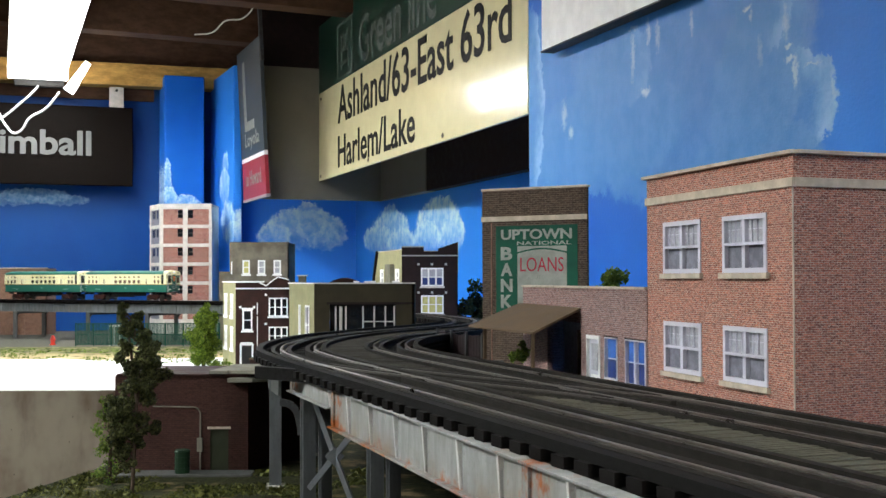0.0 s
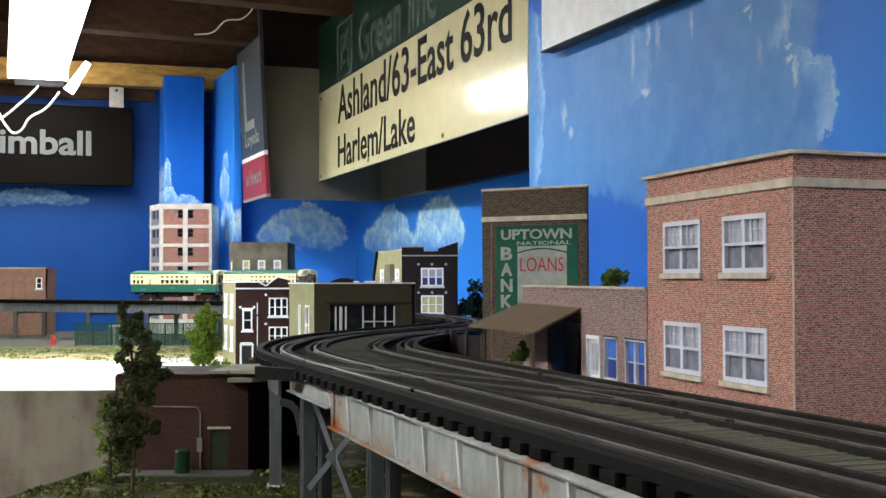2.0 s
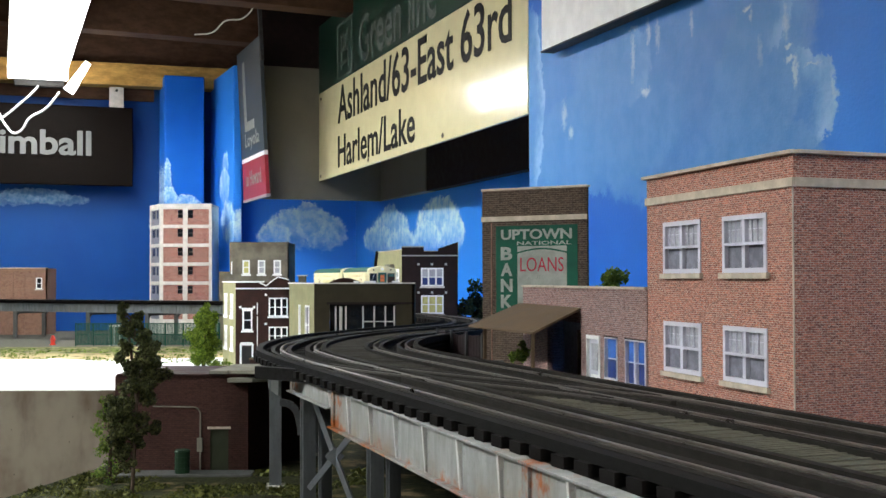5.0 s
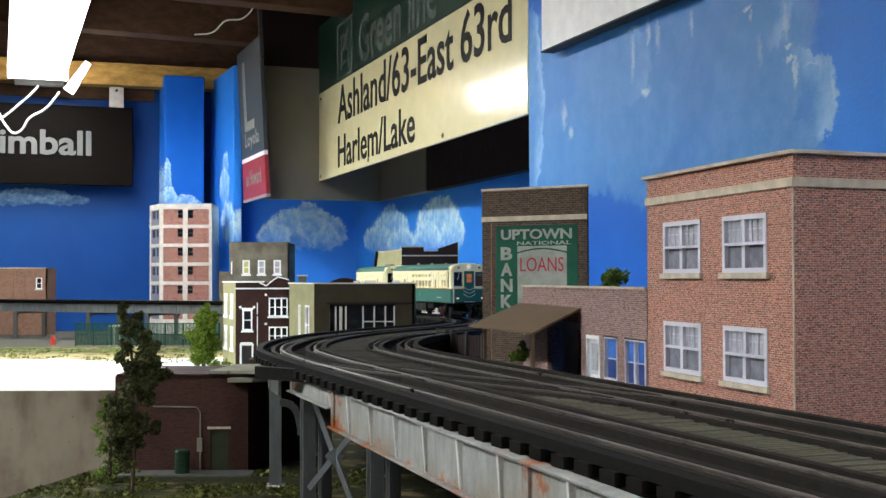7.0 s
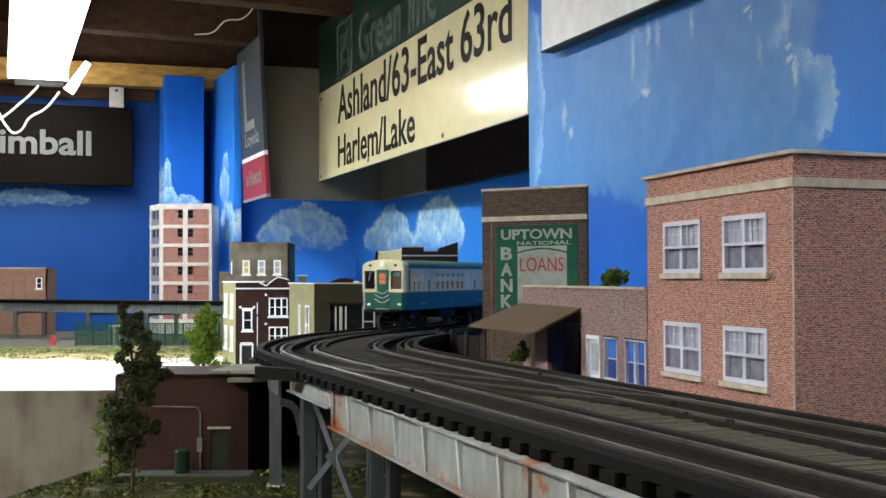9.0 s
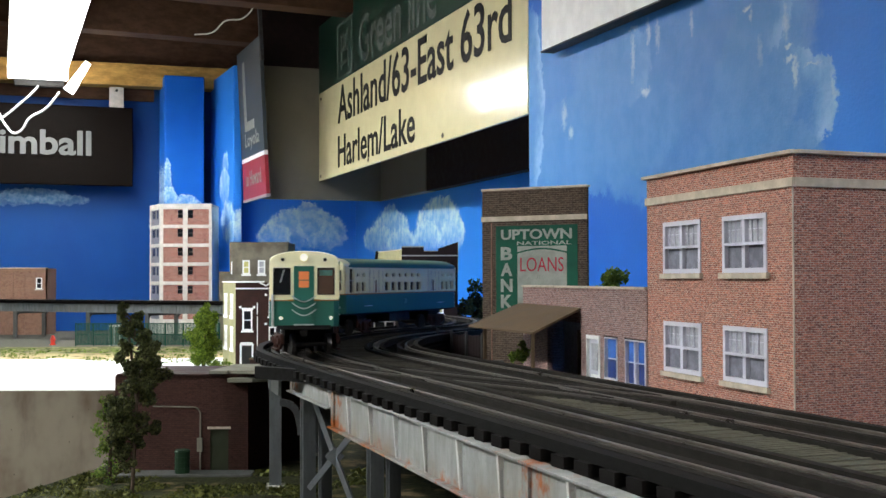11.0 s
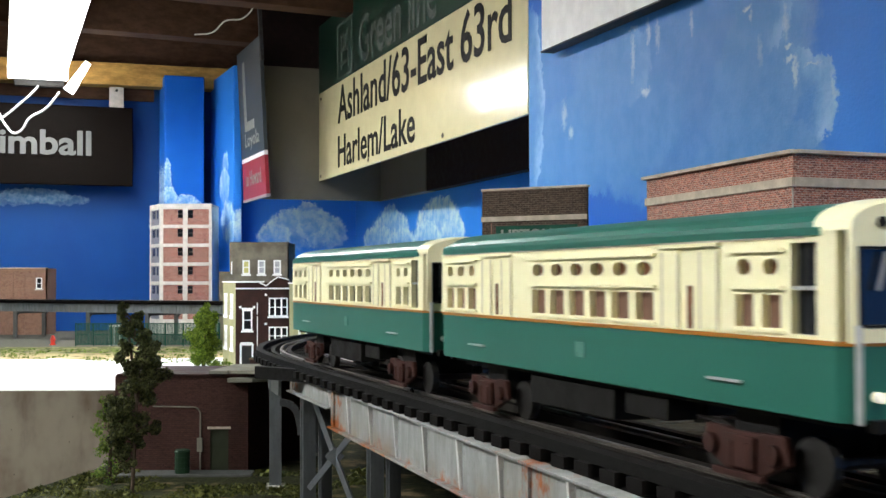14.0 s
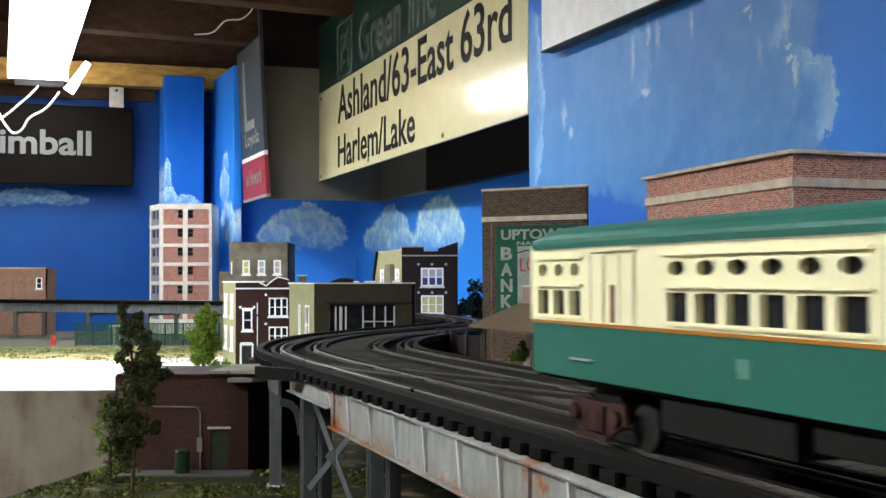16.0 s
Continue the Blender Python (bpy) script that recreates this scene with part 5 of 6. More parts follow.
def low_building():
    b = thing("low_brick_building", pose(-0.1655, 0.605, 0), "low dark red brick building with a conduit and steel door", "building")
    L, H = 0.0662, -0.0195
    door = (0.0468, 0.0562, G, -0.0462)
    part("wall", facade(Geo(), L, G, H, [door], "brick_low"), b)
    d = part("door", Geo().box(door[0], door[1], 0.001, 0.0016, G, door[3], "door_green"), b, label="dark green steel door")
    part("lintel", Geo().box(door[0] - 0.0012, door[1] + 0.0012, -0.0006, 0.001, door[3], door[3] + 0.0012, "stone"), b)
    part("wall", facade(Geo(), 0.055, G, H, [], "brick_low"), b, pose(L, 0, 0, 0, 0, 66))
    part("wall", facade(Geo(), 0.06, G, H, [], "brick_low"), b, pose(0, 0.002, 0, 0, 0, 90))
    g = Geo().box(0.0417, 0.0423, -0.0010, -0.0002, G, -0.0385, "slab")
    for i in range(5):
        a0, a1 = i / 5 * math.pi / 2, (i + 1) / 5 * math.pi / 2
        k = lambda a: (0.0385 + 0.0035 * math.cos(a), -0.0006, -0.0385 + 0.0035 * math.sin(a))
        g.bar(k(a0), k(a1), 0.0006, 0.0006, "slab")
    g.bar((0.0385, -0.0006, -0.0350), (0.0180, -0.0006, -0.0346), 0.0006, 0.0006, "slab")
    part("conduit", g, b, label="grey wall conduit")
    part("meter_box", Geo().box(0.0405, 0.0433, -0.0018, -0.0002, -0.0575, -0.0505, "slab"), b, bevel=0.0002)
    part("roof", Geo().hexa([(-0.0005, -0.001, H), (L, -0.001, H), (L + 0.022, 0.05, H), (-0.0005, 0.06, H)], [(-0.0005, -0.001, H + 0.0012), (L, -0.001, H + 0.0012), (L + 0.022, 0.05, H + 0.0012), (-0.0005, 0.06, H + 0.0012)], "maroon"), b)
    r = [(0.0465, -0.002), (0.0560, -0.004), (0.0565, 0.0), (L + 0.004, -0.004), (L + 0.026, 0.020), (L + 0.03, 0.045), (0.052, 0.045)]
    part("roof_slab", Geo().hexa([(x, y, H + 0.0013) for x, y in r], [(x, y, H + 0.0030) for x, y in r], "slab"), b, bevel=0.0003)
    r = [(0.0565, -0.0055), (L + 0.003, -0.0055), (L + 0.028, 0.020), (L + 0.026, 0.024), (0.0575, 0.0005)]
    part("porch_slab", Geo().hexa([(x, y, H - 0.0028) for x, y in r], [(x, y, H - 0.0006) for x, y in r], "slab"), b, bevel=0.0003)
    part("step", Geo().box(0.004, L + 0.004, -0.016, -0.0005, G, G + 0.0012, "girder_far"), b, bevel=0.0003)
    t = thing("rubbish_bin", pose(-0.1305, 0.595, G + 0.0012), "dark green ribbed bin beside the brick wall", "bin")
    bm = Geo()
    for i in range(4):
        bm.rod((0, 0, i * 0.0027), (0, 0, i * 0.0027 + 0.0022), 0.0037, "bin_green", 14).rod((0, 0, i * 0.0027 + 0.0022), (0, 0, i * 0.0027 + 0.0027), 0.0040, "bin_green", 14)
    part("body", bm, t)
    part("lid", Geo().rod((0, 0, 0.0108), (0, 0, 0.0116), 0.0041, "bin_green", 14, 0.0034), t)


corner_building()
wing_building()
bank_building()
olive_store()
brown_house()
black_house()
grey_building()
tower()
warehouse()
low_building()


# ---- signs, duct and lights ----
def signs():
    t = turn(-0.209, 2.0, 0.085, 1.18)
    L = 0.871
    d = thing("ceiling_duct", t, "boxed taupe soffit along the wall behind a hanging sign", "duct")
    part("casing", Geo().box(0.0005, 0.24, 0.108, 0.1265, 0.162, 0.3858, "duct"), d, bevel=0.002)
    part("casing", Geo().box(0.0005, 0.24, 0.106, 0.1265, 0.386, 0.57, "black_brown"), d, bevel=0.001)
    # same soffit blackened: the unlit stretch behind the sign is in its colour
    part("casing", Geo().box(0.2402, L + 0.10, 0.109, 0.1265, 0.1625, 0.57, "black_brown"), d, label="near-black casing, its colour standing in for shade", bevel=0.001)
    part("end_box", Geo().box(-0.014, 0.0, -0.095, 0.1265, 0.162, 0.3838, "duct"), d)
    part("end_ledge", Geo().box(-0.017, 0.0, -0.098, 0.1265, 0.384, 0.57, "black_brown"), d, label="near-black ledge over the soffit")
    s = thing("station_sign", t, "long cream and green enamel line sign on the duct", "sign")
    part("panel", Geo().box(0, L, 0.0, 0.005, 0.193, 0.341, "cream_sign"), s, bevel=0.001)
    part("header_panel", Geo().box(0, L, 0.0, 0.005, 0.3412, 0.455, "green_sign"), s, bevel=0.001)
    letters("lettering", "Ashland/63-East 63rd", s, 0.128, 0.832, 0.2735, 0.334, -0.0003, "black_ink", bold=0.013)
    letters("lettering", "Harlem/Lake", s, 0.128, 0.515, 0.2040, 0.255, -0.0003, "black_ink", bold=0.013)
    letters("lettering", "Green line", s, 0.252, 0.600, 0.348, 0.418, -0.0003, "pale_ink", bold=0.012)
    g = Geo()
    for a, b, c, e in ((0.122, 0.127, 0.345, 0.432), (0.207, 0.212, 0.345, 0.432), (0.127, 0.207, 0.345, 0.349), (0.127, 0.207, 0.428, 0.432), (0.142, 0.150, 0.357, 0.415), (0.184, 0.192, 0.357, 0.415), (0.150, 0.184, 0.408, 0.415), (0.150, 0.184, 0.385, 0.391), (0.150, 0.184, 0.364, 0.370), (0.160, 0.174, 0.391, 0.408)):
        g.box(a, b, -0.0006, 0, c, e, "pale_ink")
    part("pictogram", g, s)
    for x in (0.1, 0.75):
        part("hanger", Geo().box(x, x + 0.02, 0.0052, 0.009, 0.40, 0.57, "dark_steel"), s)
    for x, z in ((0.014, 0.2), (0.30, 0.2005), (0.62, 0.2), (0.016, 0.33)):
        part("screw", Geo().rod((x, -0.001, z), (x, 0.0, z), 0.003, "grey_wall", 10), s)
    # hanging blade sign
    t = turn(-0.354, 2.07, -0.289, 1.90)
    s = thing("blade_sign", t @ pose(0, 0.0142, 0, 2.8, 0, 0), "hanging slate and rose enamel station sign", "sign")
    part("panel", Geo().box(0, 0.182, 0, 0.006, 0.236, 0.420, "slate_sign"), s)
    part("stripe", Geo().box(0, 0.182, 0, 0.006, 0.229, 0.2358, "white"), s)
    part("lower_panel", Geo().box(0, 0.182, 0, 0.006, 0.166, 0.2288, "red_sign"), s)
    part("edge_strip", Geo().box(-0.002, 0.184, -0.0005, 0.0065, 0.1615, 0.1658, "grey_ink"), s)
    letters("lettering", "L", s, 0.042, 0.118, 0.280, 0.398, -0.0003, "board_white")
    letters("lettering", "Loyola", s, 0.040, 0.150, 0.246, 0.276, -0.0003, "board_white")
    letters("lettering", "to Howard", s, 0.030, 0.150, 0.187, 0.212, -0.0003, "board_white")
    part("hanger", Geo().box(0.18, 0.186, 0.0, 0.006, 0.38, 0.57, "dark_steel"), s)
    # station sign on the far wall
    t = turn(-0.979, 2.092, -0.5845, 2.236)
    s = thing("wall_sign", t, "dark brown enamel station sign on brackets", "sign")
    part("panel", Geo().box(0, 0.42, 0, 0.010, 0.2035, 0.352, "brown_sign"), s, bevel=0.002)
    letters("lettering", "K", s, 0.134, 0.176, 0.2585, 0.304, -0.0003, "dim_ink", bold=0.025)
    letters("lettering", "imball", s, 0.183, 0.344, 0.2585, 0.305, -0.0003, "dim_ink", bold=0.025)
    for x in (0.03, 0.377):
        b = part("bracket", Geo().box(x, x + 0.026, 0.0105, 0.016, 0.32, 0.40, "concrete"), s)
        part("bolt", Geo().rod((x + 0.013, 0.004, 0.385), (x + 0.013, 0.0105, 0.385), 0.0025, "dark_steel"), b)
    # white board high on the wall
    t = turn(0.084, 1.15, 0.588, -0.25)
    s = thing("white_board", t @ pose(0, -0.016, 0), "large white board fixed high on the blue wall", "board")
    part("panel", Geo().box(0.0645, 0.75, 0, 0.012, 0.2375, 0.52, "white"), s, bevel=0.001)
    part("edge_strip", Geo().box(0.0645, 0.75, -0.0008, 0.0125, 0.2360, 0.2374, "dark_steel"), s)
    for k in range(2):
        part("batten", Geo().box(0.1 + 0.4 * k, 0.13 + 0.4 * k, 0.0122, 0.0165, 0.26, 0.5, "lumber"), s)


signs()


def strip_light(m):
    f = thing("strip_light", m, "white fluorescent strip light with lit tubes", "lamp", "strip lights")
    part("housing", Geo().hexa([(-0.052, -0.6, 0.004), (0.052, -0.6, 0.004), (0.052, 0.6, 0.004), (-0.052, 0.6, 0.004)], [(-0.036, -0.6, 0.040), (0.036, -0.6, 0.040), (0.036, 0.6, 0.040), (-0.036, 0.6, 0.040)], "white"), f, bevel=0.001)
    for x in (-0.031, 0.031):
        part("tube", Geo().rod((x, -0.585, 0.002), (x, 0.585, 0.002), 0.019, "tube", 14), f, smooth=True)
    part("end_cap", Geo().box(-0.051, 0.051, 0.590, 0.603, -0.017, 0.004, "tube"), f)
    part("end_cap", Geo().box(-0.051, 0.051, -0.603, -0.590, -0.017, 0.004, "white"), f)
    part("socket", Geo().box(-0.040, 0.046, 0.604, 0.618, -0.030, -0.004, "car_floor"), f, bevel=0.002)
    for y in (-0.4, 0.4):
        part("chain", Geo().rod((0, y, 0.045), (0, y, 0.30), 0.002, "dark_steel", 6), f)
    return f


strip_light(FIX_FAR)
strip_light(FIX_BACK)
strip_light(FIX_SIDE)
solid("tube_holder", Geo().rod((-0.624, 2.08, 0.4095), (-0.658, 2.08, 0.359), 0.0055, "tube", 12, 0.0095), pose(0, 0, 0), "lit tube end hanging from the strip light", "lamp", smooth=True)


def cable(name, pts, r, mat, label):
    cu = bpy.data.curves.new(name, "CURVE")
    cu.dimensions, cu.bevel_depth, cu.bevel_resolution, cu.resolution_u = "3D", r, 2, 8
    sp = cu.splines.new("BEZIER")
    sp.bezier_points.add(len(pts) - 1)
    for bp, p in zip(sp.bezier_points, pts):
        bp.co, bp.handle_left_type, bp.handle_right_type = p, "AUTO", "AUTO"
    ob = new(name, cu)
    bpy.context.view_layer.update()
    me = bpy.data.meshes.new_from_object(ob.evaluated_get(bpy.context.evaluated_depsgraph_get()))
    bpy.data.objects.remove(ob)
    me.materials.clear()
    me.materials.append(M[mat])
    return tagged(new(name, me), label, "cable")


cable("cable", [(-0.6314, 1.95, 0.3378), (-0.637, 1.95, 0.3304), (-0.6546, 1.95, 0.31), (-0.6816, 1.95, 0.2942), (-0.6946, 1.95, 0.2747), (-0.7057, 1.95, 0.2701), (-0.7187, 1.95, 0.2812), (-0.728, 1.95, 0.297), (-0.7391, 1.95, 0.3193)], 0.0019, "white_wire", "white cable looped below the strip light")
cable("cable", [(-0.6667, 1.95, 0.349), (-0.6704, 1.95, 0.3434), (-0.6983, 1.95, 0.3174), (-0.728, 1.95, 0.2942), (-0.7466, 1.95, 0.284)], 0.0019, "white_wire", "white cable slung below the strip light")
cable("cable", [(-0.405, 1.93, 0.428), (-0.375, 1.93, 0.432), (-0.355, 1.93, 0.45), (-0.325, 1.92, 0.452), (-0.29, 1.88, 0.48)], 0.0012, "white_wire", "thin pale wire stapled under the joists")


# ---- trees, bushes and small street things ----
def tree(name, x, y, z, h, spread, n, leaf, mat, seed, label, lumps):
    rnd = random.Random(seed)
    t = thing(name, pose(x, y, z), label, "tree")
    g = Geo().rod((0, 0, 0), (h * 0.03, 0, h * 0.85), h * 0.03, "bark", 8, h * 0.008)
    c = Geo()
    for i in range(lumps):
        f = 0.15 + 0.82 * i / (lumps - 1)
        r = spread * (0.55 + 0.6 * math.sin(math.pi * min(1, f * 0.95 + 0.05)) * rnd.uniform(0.7, 1.1))
        a = rnd.uniform(0, 6.28)
        p = (math.cos(a) * r * 0.5, math.sin(a) * r * 0.5, h * f)
        g.rod((h * 0.03 * f, 0, h * f * 0.85), p, h * 0.008, "bark", 5, h * 0.003)
        foliage(c, p, r, n // lumps, leaf, mat, seed * 50 + i, 0.8, 5)
    part("trunk", g, t)
    part("crown", c, t)
    return t


def greenery():
    # tall dark tree: a leaning spire that is broadest at mid height
    t = thing("tree", pose(-0.1395, 0.545, G), "tall dark model tree before the low brick building", "tree")
    rnd = random.Random(11)
    h, c = 0.086, Geo()
    g = Geo().rod((-0.003, 0, 0), (-0.001, 0, h * 0.5), 0.0010, "bark", 8, 0.0007).rod((-0.001, 0, h * 0.5), (-0.006, 0, h * 0.97), 0.0010, "bark", 8, 0.0003)
    for i in range(34):
        f = 0.15 + 0.84 * i / 33
        w = float(np.interp(f, (0.14, 0.25, 0.42, 0.55, 0.74, 0.9, 1.0), (0.0035, 0.0080, 0.0112, 0.0120, 0.0085, 0.0060, 0.0030)))
        mid = float(np.interp(f, (0.24, 0.5, 0.74, 1.0), (-0.0060, -0.0005, 0.0005, -0.0062)))
        q = (mid + rnd.uniform(-0.62, 0.62) * w, rnd.uniform(-0.6, 0.6) * w, h * f)
        g.rod((mid * 0.6, 0, h * f * 0.94), q, 0.0005, "bark", 5, 0.0002)
        foliage(c, q, w * 0.54, 620, 0.00075, "leaf_dark", 600 + i, 0.9, 4)
    part("trunk", g, t)
    part("crown", c, t)
    tree("tree", -0.1600, 0.570, G, 0.040, 0.0060, 1600, 0.0006, "leaf_mid", 12, "thin yellow-green sapling beside the dark tree", 7)
    tree("tree", -0.268, 1.33, G, 0.066, 0.0122, 15000, 0.0011, "leaf_bright", 13, "bright green model tree beside the cream house", 14)
    solid("bush", foliage(Geo(), (0, 0, 0.006), 0.012, 700, 0.0013, "leaf_bright", 21, 0.6), pose(-0.228, 1.205, G), "low bright bush at the foot of the cream house", "bush")
    solid("bush", foliage(Geo(), (0, 0, 0.005), 0.0035, 500, 0.0007, "leaf_mid", 22, 0.7), pose(0.0325, 0.500, RZ - 0.003), "small dark bush under the lean-to", "bush")
    rnd = random.Random(5)
    g = Geo()
    for i in range(26000):
        x, y = rnd.uniform(-0.2, -0.03), rnd.uniform(0.40, 0.605)
        edge = -0.205 if y < 0.5 else -0.205 + (y - 0.5) * 0.2
        if x < edge + 0.004 or noise.noise(Vector((x * 30, y * 30, 0))) < -0.05:
            continue
        h = 0.0009 * rnd.uniform(0.4, 1.6) * (1.8 if noise.noise(Vector((x * 60, y * 60, 3))) > 0.2 else 1)
        p = Vector((x, y, G + h * 0.3))
        u = Vector((rnd.gauss(0, 1), rnd.gauss(0, 1), 0.8)).normalized() * h
        w = u.orthogonal().normalized() * h * 0.6
        g.face([p - u * 0.5 - w, p + w * 0.8 - u * 0.2, p + u, p - w * 0.4 + u * 0.5], "turf")
    solid("turf", g, pose(0, 0, 0), "clumps of olive green scenic turf", "grass", kind="stuff")
    g = Geo()
    for i in range(5000):
        x, y = rnd.uniform(-0.62, -0.235), rnd.uniform(1.30, 1.66)
        if noise.noise(Vector((x * 25, y * 25, 5))) < 0.0 or y < 1.52 - 0.55 * (x + 0.62) + 0.05 * noise.noise(Vector((x * 12, y * 12, 0))):
            continue
        h = 0.0015 * rnd.uniform(0.4, 1.4)
        p = Vector((x, y, G + h * 0.3))
        u = Vector((rnd.gauss(0, 1), rnd.gauss(0, 1), 0.8)).normalized() * h
        w = u.orthogonal().normalized() * h * 0.7
        g.face([p - u * 0.5 - w, p + w, p + u, p - w * 0.5 + u * 0.5], "leaf_mid")
    solid("turf", g, pose(0, 0, 0), "sparse bright green scenic turf", "grass", kind="stuff")


greenery()


def board_fence():
    f = thing("board_fence", turn(-0.0035, 0.745, 0.0330, 0.652), "near-black board fence beside the track curve", "fence")
    rnd = random.Random(17)
    n = 24
    for i in range(n):
        x = 0.0999 * i / n
        part("board", Geo().box(x, x + 0.0038, 0, 0.0008, G, -0.0035 + rnd.uniform(-0.0006, 0.0006), "black_brown"), f)
    for z in (-0.030, -0.008):
        part("rail", Geo().box(0, 0.0998, 0.0009, 0.0020, z, z + 0.002, "black_brown"), f)
    for k in range(5):
        part("post", Geo().box(0.001 + k * 0.0236, 0.0028 + k * 0.0236, -0.0016, -0.0002, G, -0.0015, "dark_steel"), f)


board_fence()


def street():
    f = thing("mesh_fence", pose(-0.532, 1.72, G), "green mesh fence round a small yard", "fence")
    for i in range(9):
        part("post", Geo().rod((i * 0.026, 0, 0), (i * 0.026, 0, 0.034), 0.0009, "fence", 6), f)
    for z in (0.003, 0.017, 0.033):
        part("rail", Geo().rod((0, 0, z), (0.208, 0, z), 0.0006, "fence", 5), f)
    g = Geo()
    for i in range(105):
        g.box(i * 0.002, i * 0.002 + 0.0012, -0.0002, 0.0002, 0.002, 0.033, "fence")
    part("mesh", g, f)
    h = thing("hydrant", pose(-0.578, 1.76, G), "small red fire hydrant at the kerb", "hydrant")
    part("barrel", Geo().rod((0, 0, 0), (0, 0, 0.010), 0.0030, "red", 10).rod((0, 0, 0), (0, 0, 0.0015), 0.0045, "red", 10), h)
    part("cap", Geo().rod((0, 0, 0.010), (0, 0, 0.0145), 0.0034, "red", 10, 0.0012), h)
    part("nozzle", Geo().rod((-0.0042, 0, 0.0078), (0.0042, 0, 0.0078), 0.0014, "red", 8), h)
    u = thing("utility_cabinet", pose(-0.490, 1.74, G), "pale utility cabinet behind the fence", "cabinet")
    part("body", Geo().box(0, 0.016, 0, 0.012, 0, 0.030, "concrete"), u, bevel=0.0005)
    part("door", Geo().box(0.001, 0.0075, -0.0006, 0, 0.002, 0.027, "slab").box(0.0085, 0.015, -0.0006, 0, 0.002, 0.027, "slab"), u)


street()


# ---- the train ----
CAR, GAP = 0.168, 0.012
ZB, ZL, ZE, ZT, HW = 0.0091, 0.0204, 0.0372, 0.0422, 0.0152


def roof_ring(x, zs=1.0, ws=1.0):
    pts = []
    for i in range(17):
        a = math.pi * i / 16
        pts.append((x, HW * ws * math.cos(a), ZE + (ZT - ZE) * zs * math.sin(a) ** 0.75))
    return pts


def rail_car(label, lit):
    c = thing("rail_car", pose(0, 0, 0), label, "train", "cars of the train")
    hl = CAR / 2
    low = Geo()
    plan = [(-hl + 0.0022, -HW), (hl - 0.0030, -HW), (hl - 0.0008, -HW * 0.86), (hl, -HW * 0.4), (hl, HW * 0.4), (hl - 0.0008, HW * 0.86), (hl - 0.0030, HW), (-hl + 0.0022, HW), (-hl, HW * 0.8), (-hl, -HW * 0.8)]
    low.hexa([(x, y, ZB) for x, y in plan], [(x, y, ZL) for x, y in plan], "car_green")
    body = part("lower_body", low, c, label="green enamel lower sides", bevel=0.0002)
    part("belt", Geo().hexa([(x * 1.001, y * 1.012, ZL - 0.0001) for x, y in plan], [(x * 1.001, y * 1.012, ZL + 0.0006) for x, y in plan], "car_orange"), c)
    sides = [(-0.0790, -0.0738), (-0.0712, -0.0660), (-0.0634, -0.0582)]
    six = [(-0.0240 + i * 0.0094, -0.0240 + i * 0.0094 + 0.0068) for i in range(6)]
    front = [(0.0560, 0.0610), (0.0632, 0.0682)]
    panes = sides + six + front
    cab = (0.0708, 0.0768, ZL + 0.0012, ZL + 0.0152)
    doors = [(-0.0535, -0.0473), (-0.0413, -0.0351), (0.0330, 0.0392), (0.0455, 0.0517)]
    for sgn in (-1, 1):
        holes = [(a, b, ZL + 0.0019, ZL + 0.0072) for a, b in panes] + [(a + 0.0006, b - 0.0006, ZL + 0.0103, ZL + 0.0130) for a, b in panes] + [cab]
        g = facade(Geo(), hl - 0.0026, ZL + 0.0004, ZE, holes, "car_cream", 0.0016, -hl + 0.0022)
        for a, b in panes:
            # round port lights above the windows
            cx, cz, r = (a + b) / 2, ZL + 0.01165, 0.00135
            q = (b - a) / 2 - 0.0006
            for ux in (-1, 1):
                for uz in (-1, 1):
                    arc = [(cx + ux * q * math.cos(k * math.pi / 8) , -0.0001, cz + uz * r * math.sin(k * math.pi / 8)) for k in range(5)]
                    g.face([(cx + ux * q, -0.0001, cz + uz * r)] + (arc[::-1] if ux * uz > 0 else arc), "car_cream")
        if sgn > 0:
            g.v = [(x, -y, z) for x, y, z in g.v]
        m = pose(0, sgn * HW, 0)
        sd = part("side", g, c, m, label="cream enamel window side")
        bx = lambda a, b, y0, y1, z0, z1, mt: Geo().box(a, b, min(y0 * -sgn, y1 * -sgn), max(y0 * -sgn, y1 * -sgn), z0, z1, mt)
        for a, b, z0, z1 in holes:
            part("pane", bx(a, b, 0.0015, 0.0018, z0, z1, "glass" if not lit or b > 0.07 else "lit_window" if z1 - z0 > 0.004 else "seat"), sd)
        for a, b in doors:
            part("door", bx(a, b, -0.0003, 0, ZL + 0.0008, ZE - 0.0020, "car_cream"), sd)
        for a, b in ((sides[0][0], sides[-1][1]), (six[0][0], six[-1][1]), (front[0][0], front[-1][1])):
            for z in (0.0080, 0.0139):
                part("drip_rail", bx(a - 0.0012, b + 0.0012, -0.0008, 0, ZL + z, ZL + z + 0.0006, "car_cream"), sd)
            part("window_sill", bx(a - 0.0010, b + 0.0010, -0.0005, 0, ZL + 0.0012, ZL + 0.0017, "car_cream"), sd)
        for (a, b), (e, f) in (doors[:2], doors[2:]):
            part("door_gap", bx((b + e) / 2 - 0.0009, (b + e) / 2 + 0.0009, -0.0001, 0.0004, ZL + 0.0010, ZL + 0.0085, "seat"), sd)
            for x in (a + 0.0003, b - 0.0006, e + 0.0003, f - 0.0006):
                part("door_seam", bx(x, x + 0.0003, -0.0004, -0.0003, ZL + 0.0010, ZE - 0.0024, "stone"), sd)
        part("sash", bx(cab[0], cab[1], 0.0003, 0.0016, ZL + 0.0080, ZL + 0.0086, "silver"), sd)
